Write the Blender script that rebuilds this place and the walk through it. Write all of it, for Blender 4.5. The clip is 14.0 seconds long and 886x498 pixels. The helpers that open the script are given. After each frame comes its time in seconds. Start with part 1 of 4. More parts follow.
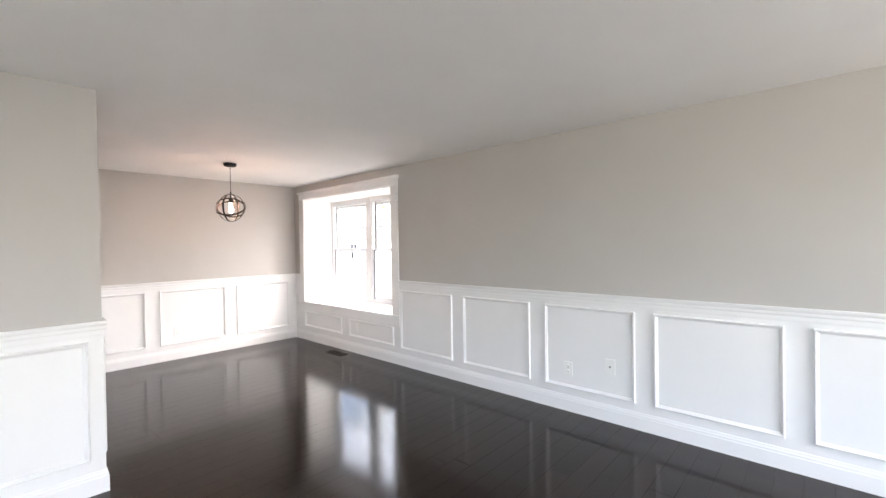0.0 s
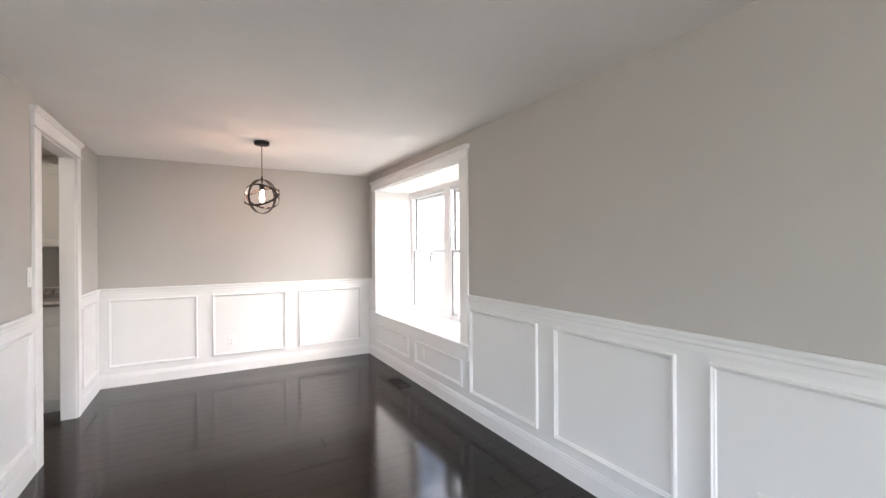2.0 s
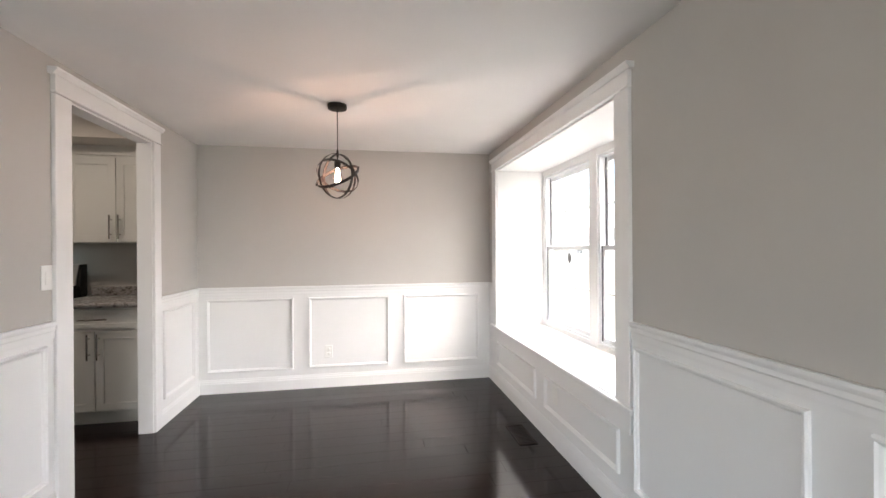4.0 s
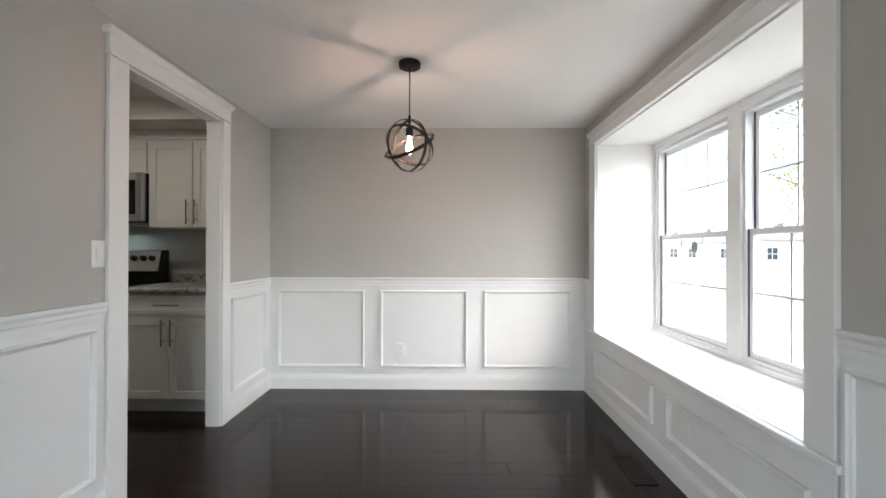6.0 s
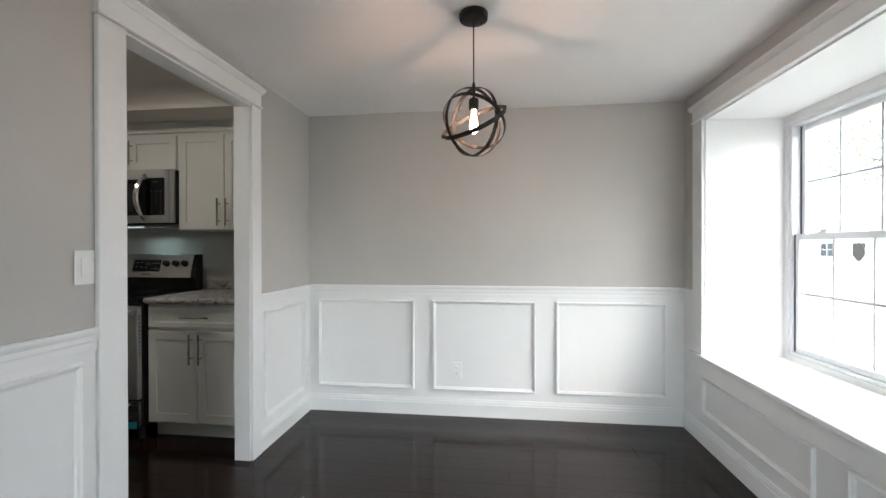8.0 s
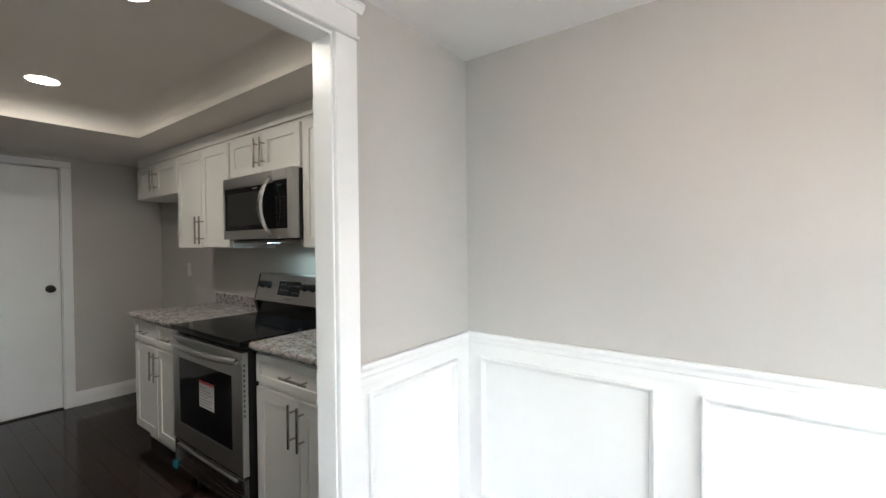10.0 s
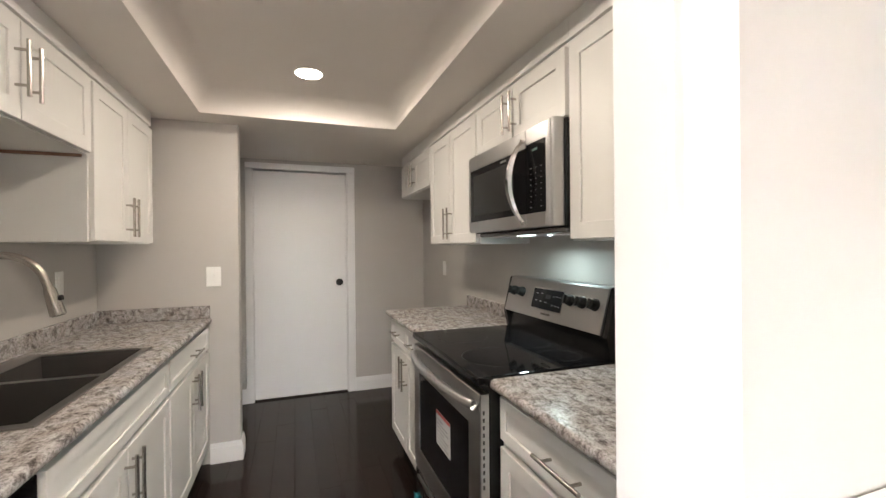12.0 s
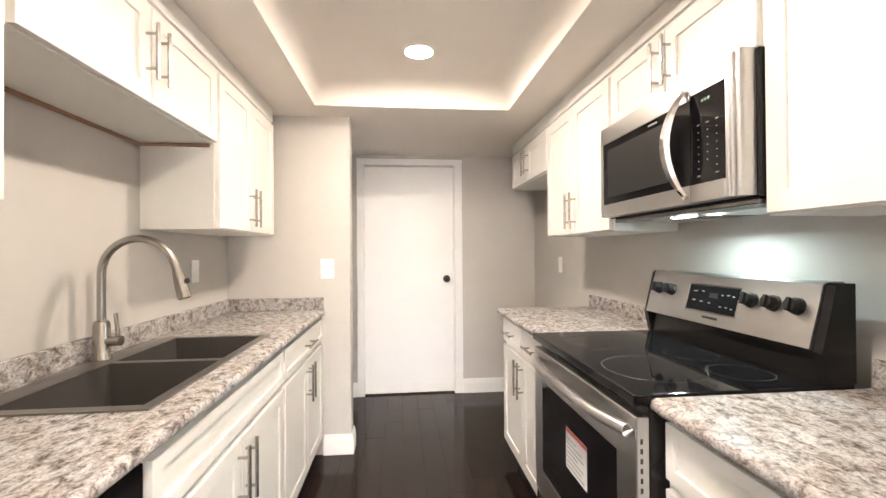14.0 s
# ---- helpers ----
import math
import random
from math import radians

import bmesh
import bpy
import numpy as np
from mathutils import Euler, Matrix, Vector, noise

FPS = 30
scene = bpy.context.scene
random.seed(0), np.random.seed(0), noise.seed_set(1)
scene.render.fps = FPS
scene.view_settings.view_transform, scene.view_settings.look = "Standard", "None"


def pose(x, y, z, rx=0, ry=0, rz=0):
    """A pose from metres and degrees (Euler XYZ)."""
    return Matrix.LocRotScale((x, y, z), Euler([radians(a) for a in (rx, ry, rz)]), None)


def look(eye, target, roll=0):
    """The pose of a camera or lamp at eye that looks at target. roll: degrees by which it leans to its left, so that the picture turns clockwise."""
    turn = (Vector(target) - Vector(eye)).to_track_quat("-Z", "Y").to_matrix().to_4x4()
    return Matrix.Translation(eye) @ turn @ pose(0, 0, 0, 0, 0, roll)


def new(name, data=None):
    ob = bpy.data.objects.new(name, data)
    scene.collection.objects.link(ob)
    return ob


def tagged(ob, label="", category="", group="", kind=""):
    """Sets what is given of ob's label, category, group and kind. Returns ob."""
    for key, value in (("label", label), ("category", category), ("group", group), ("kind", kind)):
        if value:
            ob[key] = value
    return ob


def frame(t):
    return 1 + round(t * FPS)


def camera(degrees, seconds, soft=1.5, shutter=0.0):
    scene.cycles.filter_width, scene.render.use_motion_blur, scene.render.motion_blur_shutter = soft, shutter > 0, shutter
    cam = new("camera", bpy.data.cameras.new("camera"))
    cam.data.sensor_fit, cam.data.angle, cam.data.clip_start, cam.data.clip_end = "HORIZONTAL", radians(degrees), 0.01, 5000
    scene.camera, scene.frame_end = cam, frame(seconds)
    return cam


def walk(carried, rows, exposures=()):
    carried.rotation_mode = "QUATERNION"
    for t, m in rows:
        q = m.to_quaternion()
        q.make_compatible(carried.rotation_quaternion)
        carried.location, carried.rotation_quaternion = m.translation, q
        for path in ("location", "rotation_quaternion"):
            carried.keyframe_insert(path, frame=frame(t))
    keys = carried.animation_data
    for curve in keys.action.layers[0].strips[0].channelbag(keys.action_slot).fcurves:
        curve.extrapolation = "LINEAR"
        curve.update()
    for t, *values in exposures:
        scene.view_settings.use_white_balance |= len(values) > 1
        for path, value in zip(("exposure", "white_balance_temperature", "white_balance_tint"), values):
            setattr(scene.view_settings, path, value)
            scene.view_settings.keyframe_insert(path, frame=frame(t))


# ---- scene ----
cam = camera(93.4, 14.0)
PATH = [
    (0, (-0.433, -5.859, 1.35), (1.045, -4.512, 1.329), -0.9),
    (0.5, (-0.019, -5.715, 1.33), (1.357, -4.263, 1.317), -0.9),
    (1, (0.343, -5.551, 1.324), (1.605, -4.0, 1.319), -0.6),
    (1.5, (0.64, -5.32, 1.323), (1.765, -3.666, 1.319), -0.4),
    (2, (0.907, -5.092, 1.318), (1.892, -3.351, 1.317), -0.4),
    (2.5, (1.139, -4.843, 1.337), (1.984, -3.03, 1.335), -0.4),
    (3, (1.313, -4.563, 1.316), (1.971, -2.675, 1.318), -0.3),
    (3.5, (1.412, -4.296, 1.324), (1.895, -2.355, 1.321), -0.4),
    (4, (1.522, -4.06, 1.294), (1.867, -2.089, 1.292), -0.4),
    (6.5, (1.535, -3.529, 1.177), (1.476, -1.53, 1.185), 0.1),
    (7, (1.511, -3.465, 1.17), (1.443, -1.467, 1.175), 0.0),
    (7.2, (1.484, -3.421, 1.164), (1.421, -1.422, 1.172), 0.0),
    (9.3, (1.272, -2.114, 1.378), (0.41, -0.31, 1.328), -0.7),
    (9.5, (1.238, -1.97, 1.37), (0.289, -0.21, 1.328), -0.7),
    (10, (1.1, -1.671, 1.373), (-0.094, -0.067, 1.347), -0.6),
    (10.5, (0.875, -1.487, 1.372), (-0.564, -0.1, 1.352), -0.6),
    (11, (0.68, -1.371, 1.372), (-0.956, -0.219, 1.356), -0.6),
    (11.5, (0.514, -1.272, 1.354), (-1.268, -0.363, 1.347), -0.6),
    (12, (0.389, -1.226, 1.336), (-1.496, -0.558, 1.332), -0.5),
    (12.5, (0.296, -1.21, 1.306), (-1.649, -0.745, 1.307), -0.5),
    (13, (0.22, -1.215, 1.289), (-1.752, -0.88, 1.293), -0.5),
    (13.5, (0.176, -1.226, 1.276), (-1.808, -0.977, 1.285), -0.4),
    (14, (0.14, -1.241, 1.274), (-1.85, -1.043, 1.286), -0.4),
]
EXPOSURES = [
    (0, 3.42, 6550, 13), (2, 3.3, 6500, 12), (4, 3.16, 6550, 11), (6.5, 2.68, 6100, 5), (7.2, 2.62, 6050, 4), (9.5, 3.42, 5950, 3), (10.5, 3.8, 5950, 3),
    (11, 4.0, 6000, 4), (11.5, 4.2, 6150, 6), (12, 4.48, 6400, 9), (12.5, 4.85, 6500, 11), (13, 5.2, 6600, 12), (14, 5.5, 6550, 11),
]
walk(cam, [(t, look(eye, target, roll)) for t, eye, target, roll in PATH], EXPOSURES)

# ---- light ----
SUN_EL, SUN_ROT = radians(44), radians(126)
world = bpy.data.worlds.new("sky")
scene.world = world
world.use_nodes = True
wn = world.node_tree.nodes
wn.clear()
sky = wn.new("ShaderNodeTexSky")
sky.sky_type, sky.sun_disc = "NISHITA", False
sky.sun_elevation, sky.sun_rotation = SUN_EL, SUN_ROT
sky.air_density, sky.dust_density = 1.0, 3.0
wbg = wn.new("ShaderNodeBackground")
wbg.inputs["Strength"].default_value = 0.15
wout = wn.new("ShaderNodeOutputWorld")
world.node_tree.links.new(sky.outputs[0], wbg.inputs[0])
world.node_tree.links.new(wbg.outputs[0], wout.inputs[0])

# a bright haze: a very wide sun stands over the street side
sun_data = bpy.data.lights.new("sun", "SUN")
sun_data.energy, sun_data.angle, sun_data.color = 2.7, radians(150), (1.0, 0.985, 0.97)
sun = new("sun", sun_data)
sun.matrix_basis = look((0, 0, 0), (-math.cos(SUN_EL) * math.sin(SUN_ROT), -math.cos(SUN_EL) * math.cos(SUN_ROT), -math.sin(SUN_EL)))

DOWN_W, HOOD_W, LIVING_W, REAR_W = 0.47, 0.1, 3.5, 3.2


def area(name, m, sx, sy, watts, color, shape="RECTANGLE"):
    d = bpy.data.lights.new(name, "AREA")
    d.shape, d.size, d.energy, d.color = shape, sx, watts, color
    if shape in ("RECTANGLE", "ELLIPSE"):
        d.size_y = sy
    o = new(name, d)
    o.matrix_basis = m
    return o


# ---- materials ----
class Mat:
    """A principled material with small helpers for its nodes."""

    def __init__(self, name, color=(0.8, 0.8, 0.8), rough=0.5, metal=0.0, coat=0.0, spec=0.5):
        self.m = bpy.data.materials.new(name)
        self.m.use_nodes = True
        self.t = self.m.node_tree
        self.n = self.t.nodes
        self.b = self.n["Principled BSDF"]
        self.b.inputs["Base Color"].default_value = (*color, 1)
        self.b.inputs["Roughness"].default_value = rough
        self.b.inputs["Metallic"].default_value = metal
        self.b.inputs["Coat Weight"].default_value = coat
        self.b.inputs["Specular IOR Level"].default_value = spec
        self.bump_last = None
        self.co = None

    def link(self, a, b):
        self.t.links.new(a, b)

    def coords(self, scale=(1, 1, 1), kind="Object"):
        if self.co is None:
            self.co = self.n.new("ShaderNodeTexCoord")
        mp = self.n.new("ShaderNodeMapping")
        mp.inputs["Scale"].default_value = scale
        self.link(self.co.outputs[kind], mp.inputs[0])
        return mp.outputs[0]

    def noise(self, scale, detail=4, stretch=(1, 1, 1), rough=0.55, kind="Object", distort=0.0):
        nz = self.n.new("ShaderNodeTexNoise")
        nz.inputs["Scale"].default_value = scale
        nz.inputs["Detail"].default_value = detail
        nz.inputs["Roughness"].default_value = rough
        nz.inputs["Distortion"].default_value = distort
        self.link(self.coords(stretch, kind), nz.inputs["Vector"])
        return nz.outputs["Fac"]

    def ramp(self, src, stops):
        r = self.n.new("ShaderNodeValToRGB")
        while len(r.color_ramp.elements) < len(stops):
            r.color_ramp.elements.new(0.5)
        for e, (p, c) in zip(r.color_ramp.elements, stops):
            e.position, e.color = p, (*c, 1) if len(c) == 3 else c
        self.link(src, r.inputs[0])
        return r.outputs[0]

    def scale_range(self, src, lo, hi):
        mr = self.n.new("ShaderNodeMapRange")
        mr.inputs["To Min"].default_value, mr.inputs["To Max"].default_value = lo, hi
        self.link(src, mr.inputs["Value"])
        return mr.outputs[0]

    def mix(self, fac, a, b, mode="MIX"):
        mx = self.n.new("ShaderNodeMix")
        mx.data_type, mx.blend_type = "RGBA", mode
        for sock, v in ((0, fac), (6, a), (7, b)):
            if hasattr(v, "is_linked") or hasattr(v, "links"):
                self.link(v, mx.inputs[sock])
            else:
                mx.inputs[sock].default_value = v if sock == 0 else (*v, 1)
        return mx.outputs[2]

    def color(self, src):
        self.link(src, self.b.inputs["Base Color"])

    def rough(self, src):
        self.link(src, self.b.inputs["Roughness"])

    def bump(self, src, strength=0.1, dist=0.002):
        bp = self.n.new("ShaderNodeBump")
        bp.inputs["Strength"].default_value, bp.inputs["Distance"].default_value = strength, dist
        self.link(src, bp.inputs["Height"])
        if self.bump_last is not None:
            self.link(self.bump_last, bp.inputs["Normal"])
        self.bump_last = bp.outputs[0]
        self.link(bp.outputs[0], self.b.inputs["Normal"])


def painted(name, color, rough, vary=0.03, orange=0.06):
    """Rolled paint: faint patches, faint stipple."""
    p = Mat(name, color, rough)
    lo = tuple(c * (1 - vary) for c in color)
    hi = tuple(min(1, c * (1 + vary)) for c in color)
    p.color(p.ramp(p.noise(1.3, 5), [(0.3, lo), (0.7, hi)]))
    p.rough(p.scale_range(p.noise(3.0, 3), rough - 0.06, rough + 0.06))
    p.bump(p.noise(420, 2), orange, 0.0006)
    p.bump(p.noise(7, 2), 0.05, 0.003)
    return p.m


WALL = painted("grey_wall_paint", (0.49, 0.472, 0.45), 0.6)
CEIL = painted("ceiling_paint", (0.85, 0.835, 0.825), 0.8)
KCEIL = painted("kitchen_ceiling_paint", (0.74, 0.695, 0.65), 0.7)
TRIM = painted("white_trim_paint", (0.80, 0.80, 0.80), 0.36, 0.015, 0.02)
CAB = painted("white_cabinet_lacquer", (0.71, 0.70, 0.675), 0.42, 0.015, 0.015)
PLASTIC = Mat("white_plastic", (0.82, 0.82, 0.8), 0.35).m
DARKSLOT = Mat("dark_slot", (0.03, 0.03, 0.03), 0.6).m
# grid bars greyer than the white sash: their backlit look is in the colour
BACKLIT_GRID = painted("backlit_grey_grid", (0.40, 0.40, 0.385), 0.5, 0.02, 0.01)
PVC = painted("white_window_vinyl", (0.74, 0.76, 0.78), 0.4, 0.01, 0.01)


def make_floor(rand):
    p = Mat("dark_stained_floor_" + rand.lower(), (0.02, 0.015, 0.013), 0.18, spec=0.28)
    src = p.n.new("ShaderNodeObjectInfo").outputs["Random"] if rand == "Object" else p.n.new("ShaderNodeNewGeometry").outputs["Random Per Island"]
    grain = p.noise(9, 7, (1.2, 22, 22), 0.6, distort=0.4)
    tone = p.mix(src, (0.0095, 0.0057, 0.005), (0.019, 0.0108, 0.009))
    dark = p.mix(grain, (0.55, 0.5, 0.5), (1.3, 1.25, 1.2))
    p.color(p.mix(1.0, tone, dark, "MULTIPLY"))
    p.rough(p.scale_range(p.noise(2.2, 5), 0.095, 0.165))
    p.bump(grain, 0.05, 0.001)
    p.bump(p.noise(5, 2), 0.06, 0.004)
    return p.m


FLOOR = make_floor("Object")
FLOOR_FAR = make_floor("Island")
GAP = Mat("floor_joint", (0.012, 0.009, 0.008), 0.6).m


def make_counter():
    p = Mat("granite_pattern_laminate", (0.45, 0.43, 0.4), 0.24, spec=0.1)
    big = p.noise(37, 8, (0.9, 1.15, 1.1), 0.66, distort=0.6)
    fine = p.noise(150, 6, (0.9, 1.15, 1.1), 0.7, distort=0.4)
    base = p.ramp(big, [(0.33, (0.10, 0.092, 0.09)), (0.41, (0.25, 0.235, 0.23)), (0.48, (0.41, 0.395, 0.395)), (0.6, (0.56, 0.555, 0.56))])
    patch = p.ramp(p.noise(11, 3), [(0.4, (1.0, 1.0, 1.0)), (0.62, (0.86, 0.8, 0.74))])
    base = p.mix(0.8, base, patch, "MULTIPLY")
    spots = p.ramp(fine, [(0.36, (0.28, 0.265, 0.265)), (0.46, (0.72, 0.705, 0.705)), (0.6, (1.0, 0.99, 0.99))])
    p.color(p.mix(0.9, base, spots, "MULTIPLY"))
    p.rough(p.scale_range(fine, 0.2, 0.3))
    p.bump(p.noise(60, 3), 0.06, 0.001)
    return p.m


COUNTER = make_counter()


def make_steel(name, color, rough, stretch):
    p = Mat(name, color, rough, 1.0)
    br = p.noise(60, 4, stretch, 0.7)
    p.rough(p.scale_range(br, rough - 0.07, rough + 0.09))
    p.bump(br, 0.015, 0.0002)
    lo = tuple(c * 0.94 for c in color)
    p.color(p.mix(p.noise(4, 3), lo, color))
    return p.m


STEEL = make_steel("brushed_stainless", (0.52, 0.515, 0.51), 0.3, (0.06, 14, 14))
STEEL_DARK = make_steel("dark_stainless", (0.22, 0.215, 0.21), 0.25, (0.06, 14, 14))
NICKEL = make_steel("brushed_nickel", (0.42, 0.395, 0.365), 0.24, (6, 6, 0.4))
CHROME = Mat("polished_steel", (0.75, 0.74, 0.73), 0.12, 1.0).m
TAG = Mat("grey_sticker", (0.36, 0.38, 0.38), 0.6).m
RAWWOOD = painted("raw_board_edge", (0.30, 0.17, 0.11), 0.7, 0.15)
BLACKGLASS = Mat("black_glass", (0.006, 0.006, 0.007), 0.06, spec=0.22).m
BLACK = Mat("black_enamel", (0.01, 0.01, 0.01), 0.25, spec=0.3).m
BLACKPL = Mat("black_plastic", (0.011, 0.011, 0.011), 0.42, spec=0.32).m
RINGMARK = Mat("burner_print", (0.12, 0.12, 0.12), 0.25).m
PRINT = Mat("pale_print", (0.2, 0.2, 0.2), 0.5).m
PAPER = Mat("label_paper", (0.55, 0.55, 0.54), 0.6).m
INK = Mat("grey_ink", (0.28, 0.28, 0.29), 0.6).m
RED = Mat("red_print", (0.5, 0.05, 0.04), 0.6).m
TAPE = Mat("teal_tape", (0.02, 0.22, 0.27), 0.5).m
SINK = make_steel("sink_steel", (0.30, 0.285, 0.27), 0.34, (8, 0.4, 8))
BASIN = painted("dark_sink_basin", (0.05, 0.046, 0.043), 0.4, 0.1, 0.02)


def make_bronze():
    p = Mat("dark_bronze", (0.02, 0.016, 0.014), 0.5, 0.2, spec=0.35)
    p.color(p.ramp(p.noise(30, 4), [(0.35, (0.011, 0.009, 0.008)), (0.7, (0.03, 0.021, 0.017))]))
    return p.m


BRONZE = make_bronze()


def glow(name, color, strength):
    p = Mat(name, (0.8, 0.8, 0.8), 0.4)
    p.b.inputs["Emission Color"].default_value = (*color, 1)
    p.b.inputs["Emission Strength"].default_value = strength
    return p.m


BULB = glow("bulb_glow", (1.0, 0.6, 0.43), 46.0)
LED = glow("led_panel_glow", (1.0, 0.90, 0.78), 4.0)
HOODGLOW = glow("hood_lamp_glow", (0.85, 1.0, 0.98), 0.12)
DIGIT = glow("clock_digits", (0.3, 0.9, 0.6), 0.004)
DIGIT.node_tree.nodes["Principled BSDF"].inputs["Base Color"].default_value = (0.02, 0.04, 0.03, 1)


def make_glass():
    p = Mat("window_glass", (1, 1, 1), 0.0)
    p.b.inputs["Transmission Weight"].default_value = 1.0
    p.b.inputs["IOR"].default_value = 1.45
    return p.m


GLASS = make_glass()
# dark strips colour in the shade of the gap beside each sash
SASH_GAP = Mat("dark_sash_gap", (0.06, 0.07, 0.085), 0.6).m


def leafy(m):
    """Leaves let a part of the light through."""
    n, link = m.node_tree.nodes, m.node_tree.links.new
    bsdf, out = n["Principled BSDF"], n["Material Output"]
    tr, mx = n.new("ShaderNodeBsdfTranslucent"), n.new("ShaderNodeMixShader")
    link(bsdf.inputs["Base Color"].links[0].from_socket, tr.inputs["Color"])
    mx.inputs[0].default_value = 0.5
    link(bsdf.outputs[0], mx.inputs[1])
    link(tr.outputs[0], mx.inputs[2])
    link(mx.outputs[0], out.inputs["Surface"])


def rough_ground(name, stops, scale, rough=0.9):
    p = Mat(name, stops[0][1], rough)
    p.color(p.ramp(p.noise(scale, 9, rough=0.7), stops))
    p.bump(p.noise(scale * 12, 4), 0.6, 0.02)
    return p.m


# lawn and leaf colours are raised to brighten the view outside
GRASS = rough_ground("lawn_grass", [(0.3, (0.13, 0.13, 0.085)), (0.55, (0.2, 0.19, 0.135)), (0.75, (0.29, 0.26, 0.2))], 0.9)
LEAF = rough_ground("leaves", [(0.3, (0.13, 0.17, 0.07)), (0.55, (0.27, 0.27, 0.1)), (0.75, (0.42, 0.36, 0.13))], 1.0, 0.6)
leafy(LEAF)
BARK = rough_ground("bark", [(0.3, (0.07, 0.055, 0.045)), (0.7, (0.18, 0.15, 0.12))], 9)
ASPHALT = rough_ground("asphalt", [(0.3, (0.045, 0.045, 0.047)), (0.7, (0.075, 0.073, 0.07))], 3)
SIDING = painted("pale_siding", (0.62, 0.62, 0.60), 0.6, 0.05)
ROOF = rough_ground("roof_shingle", [(0.3, (0.07, 0.065, 0.06)), (0.7, (0.15, 0.14, 0.13))], 4)
FARGLASS = Mat("dark_pane", (0.03, 0.035, 0.04), 0.1).m


# ---- mesh tools ----
def thing(name, m, label, category, group="", kind=""):
    e = new(name)
    e.empty_display_size = 0.05
    e.matrix_basis = m
    return tagged(e, label, category, group, kind)


def part(name, bm, material, parent=None, label="", smooth=False):
    me = bpy.data.meshes.new(name)
    bmesh.ops.recalc_face_normals(bm, faces=bm.faces[:])
    bm.to_mesh(me)
    bm.free()
    for mt in material if isinstance(material, (list, tuple)) else [material]:
        me.materials.append(mt)
    if smooth:
        for p in me.polygons:
            p.use_smooth = True
        me.set_sharp_from_angle(angle=radians(38))
    ob = new(name, me)
    if parent is not None:
        ob.parent = parent
    if label:
        ob["label"] = label
    return ob


def solid(name, bm, material, m, label, category, group="", kind=""):
    ob = part(name, bm, material)
    ob.matrix_basis = m
    return tagged(ob, label, category, group, kind)


def bx(bm, x0, x1, y0, y1, z0, z1, bevel=0.0, seg=1, mat=0):
    vs = [bm.verts.new(c) for c in ((x0, y0, z0), (x1, y0, z0), (x1, y1, z0), (x0, y1, z0), (x0, y0, z1), (x1, y0, z1), (x1, y1, z1), (x0, y1, z1))]
    fs = [bm.faces.new([vs[i] for i in q]) for q in ((0, 3, 2, 1), (4, 5, 6, 7), (0, 1, 5, 4), (1, 2, 6, 5), (2, 3, 7, 6), (3, 0, 4, 7))]
    for f in fs:
        f.material_index = mat
    if bevel > 0:
        es = list({e for f in fs for e in f.edges})
        bmesh.ops.bevel(bm, geom=es, offset=bevel, segments=seg, affect="EDGES", profile=0.5)
    return bm


def box(*a, **k):
    return bx(bmesh.new(), *a, **k)


def cyl(bm, p0, p1, r0, r1=None, n=16, mat=0, caps=True):
    r1 = r0 if r1 is None else r1
    p0, p1 = Vector(p0), Vector(p1)
    q = (p1 - p0).to_track_quat("Z", "Y")
    rings = []
    for p, r in ((p0, r0), (p1, r1)):
        rings.append([bm.verts.new(p + q @ Vector((r * math.cos(2 * math.pi * i / n), r * math.sin(2 * math.pi * i / n), 0))) for i in range(n)])
    for i in range(n):
        bm.faces.new((rings[0][i], rings[0][(i + 1) % n], rings[1][(i + 1) % n], rings[1][i])).material_index = mat
    if caps:
        bm.faces.new(rings[0][::-1]).material_index = mat
        bm.faces.new(rings[1]).material_index = mat
    return bm


def lathe(bm, prof, n=24, at=(0, 0, 0), mat=0):
    """Turns (radius, z) pairs round the z axis."""
    rings = []
    for r, z in prof:
        rings.append([bm.verts.new((at[0] + r * math.cos(2 * math.pi * i / n), at[1] + r * math.sin(2 * math.pi * i / n), at[2] + z)) for i in range(n)])
    for a, b in zip(rings, rings[1:]):
        for i in range(n):
            bm.faces.new((a[i], a[(i + 1) % n], b[(i + 1) % n], b[i])).material_index = mat
    bm.faces.new(rings[0][::-1]).material_index = mat
    bm.faces.new(rings[-1]).material_index = mat
    return bm


def tube(bm, pts, r, n=14):
    """A round tube along points; r is one radius or one for each point."""
    pts = [Vector(p) for p in pts]
    rs = r if isinstance(r, (list, tuple)) else [r] * len(pts)
    rings = []
    for i, p in enumerate(pts):
        d = (pts[min(i + 1, len(pts) - 1)] - pts[max(i - 1, 0)]).normalized()
        side = d.cross(Vector((1, 0, 0)) if abs(d.x) < 0.9 else Vector((0, 1, 0))).normalized()
        up = side.cross(d)
        rings.append([bm.verts.new(p + rs[i] * (side * math.cos(2 * math.pi * k / n) + up * math.sin(2 * math.pi * k / n))) for k in range(n)])
    for a, b in zip(rings, rings[1:]):
        for k in range(n):
            bm.faces.new((a[k], a[(k + 1) % n], b[(k + 1) % n], b[k]))
    bm.faces.new(rings[0][::-1])
    bm.faces.new(rings[-1])
    return bm


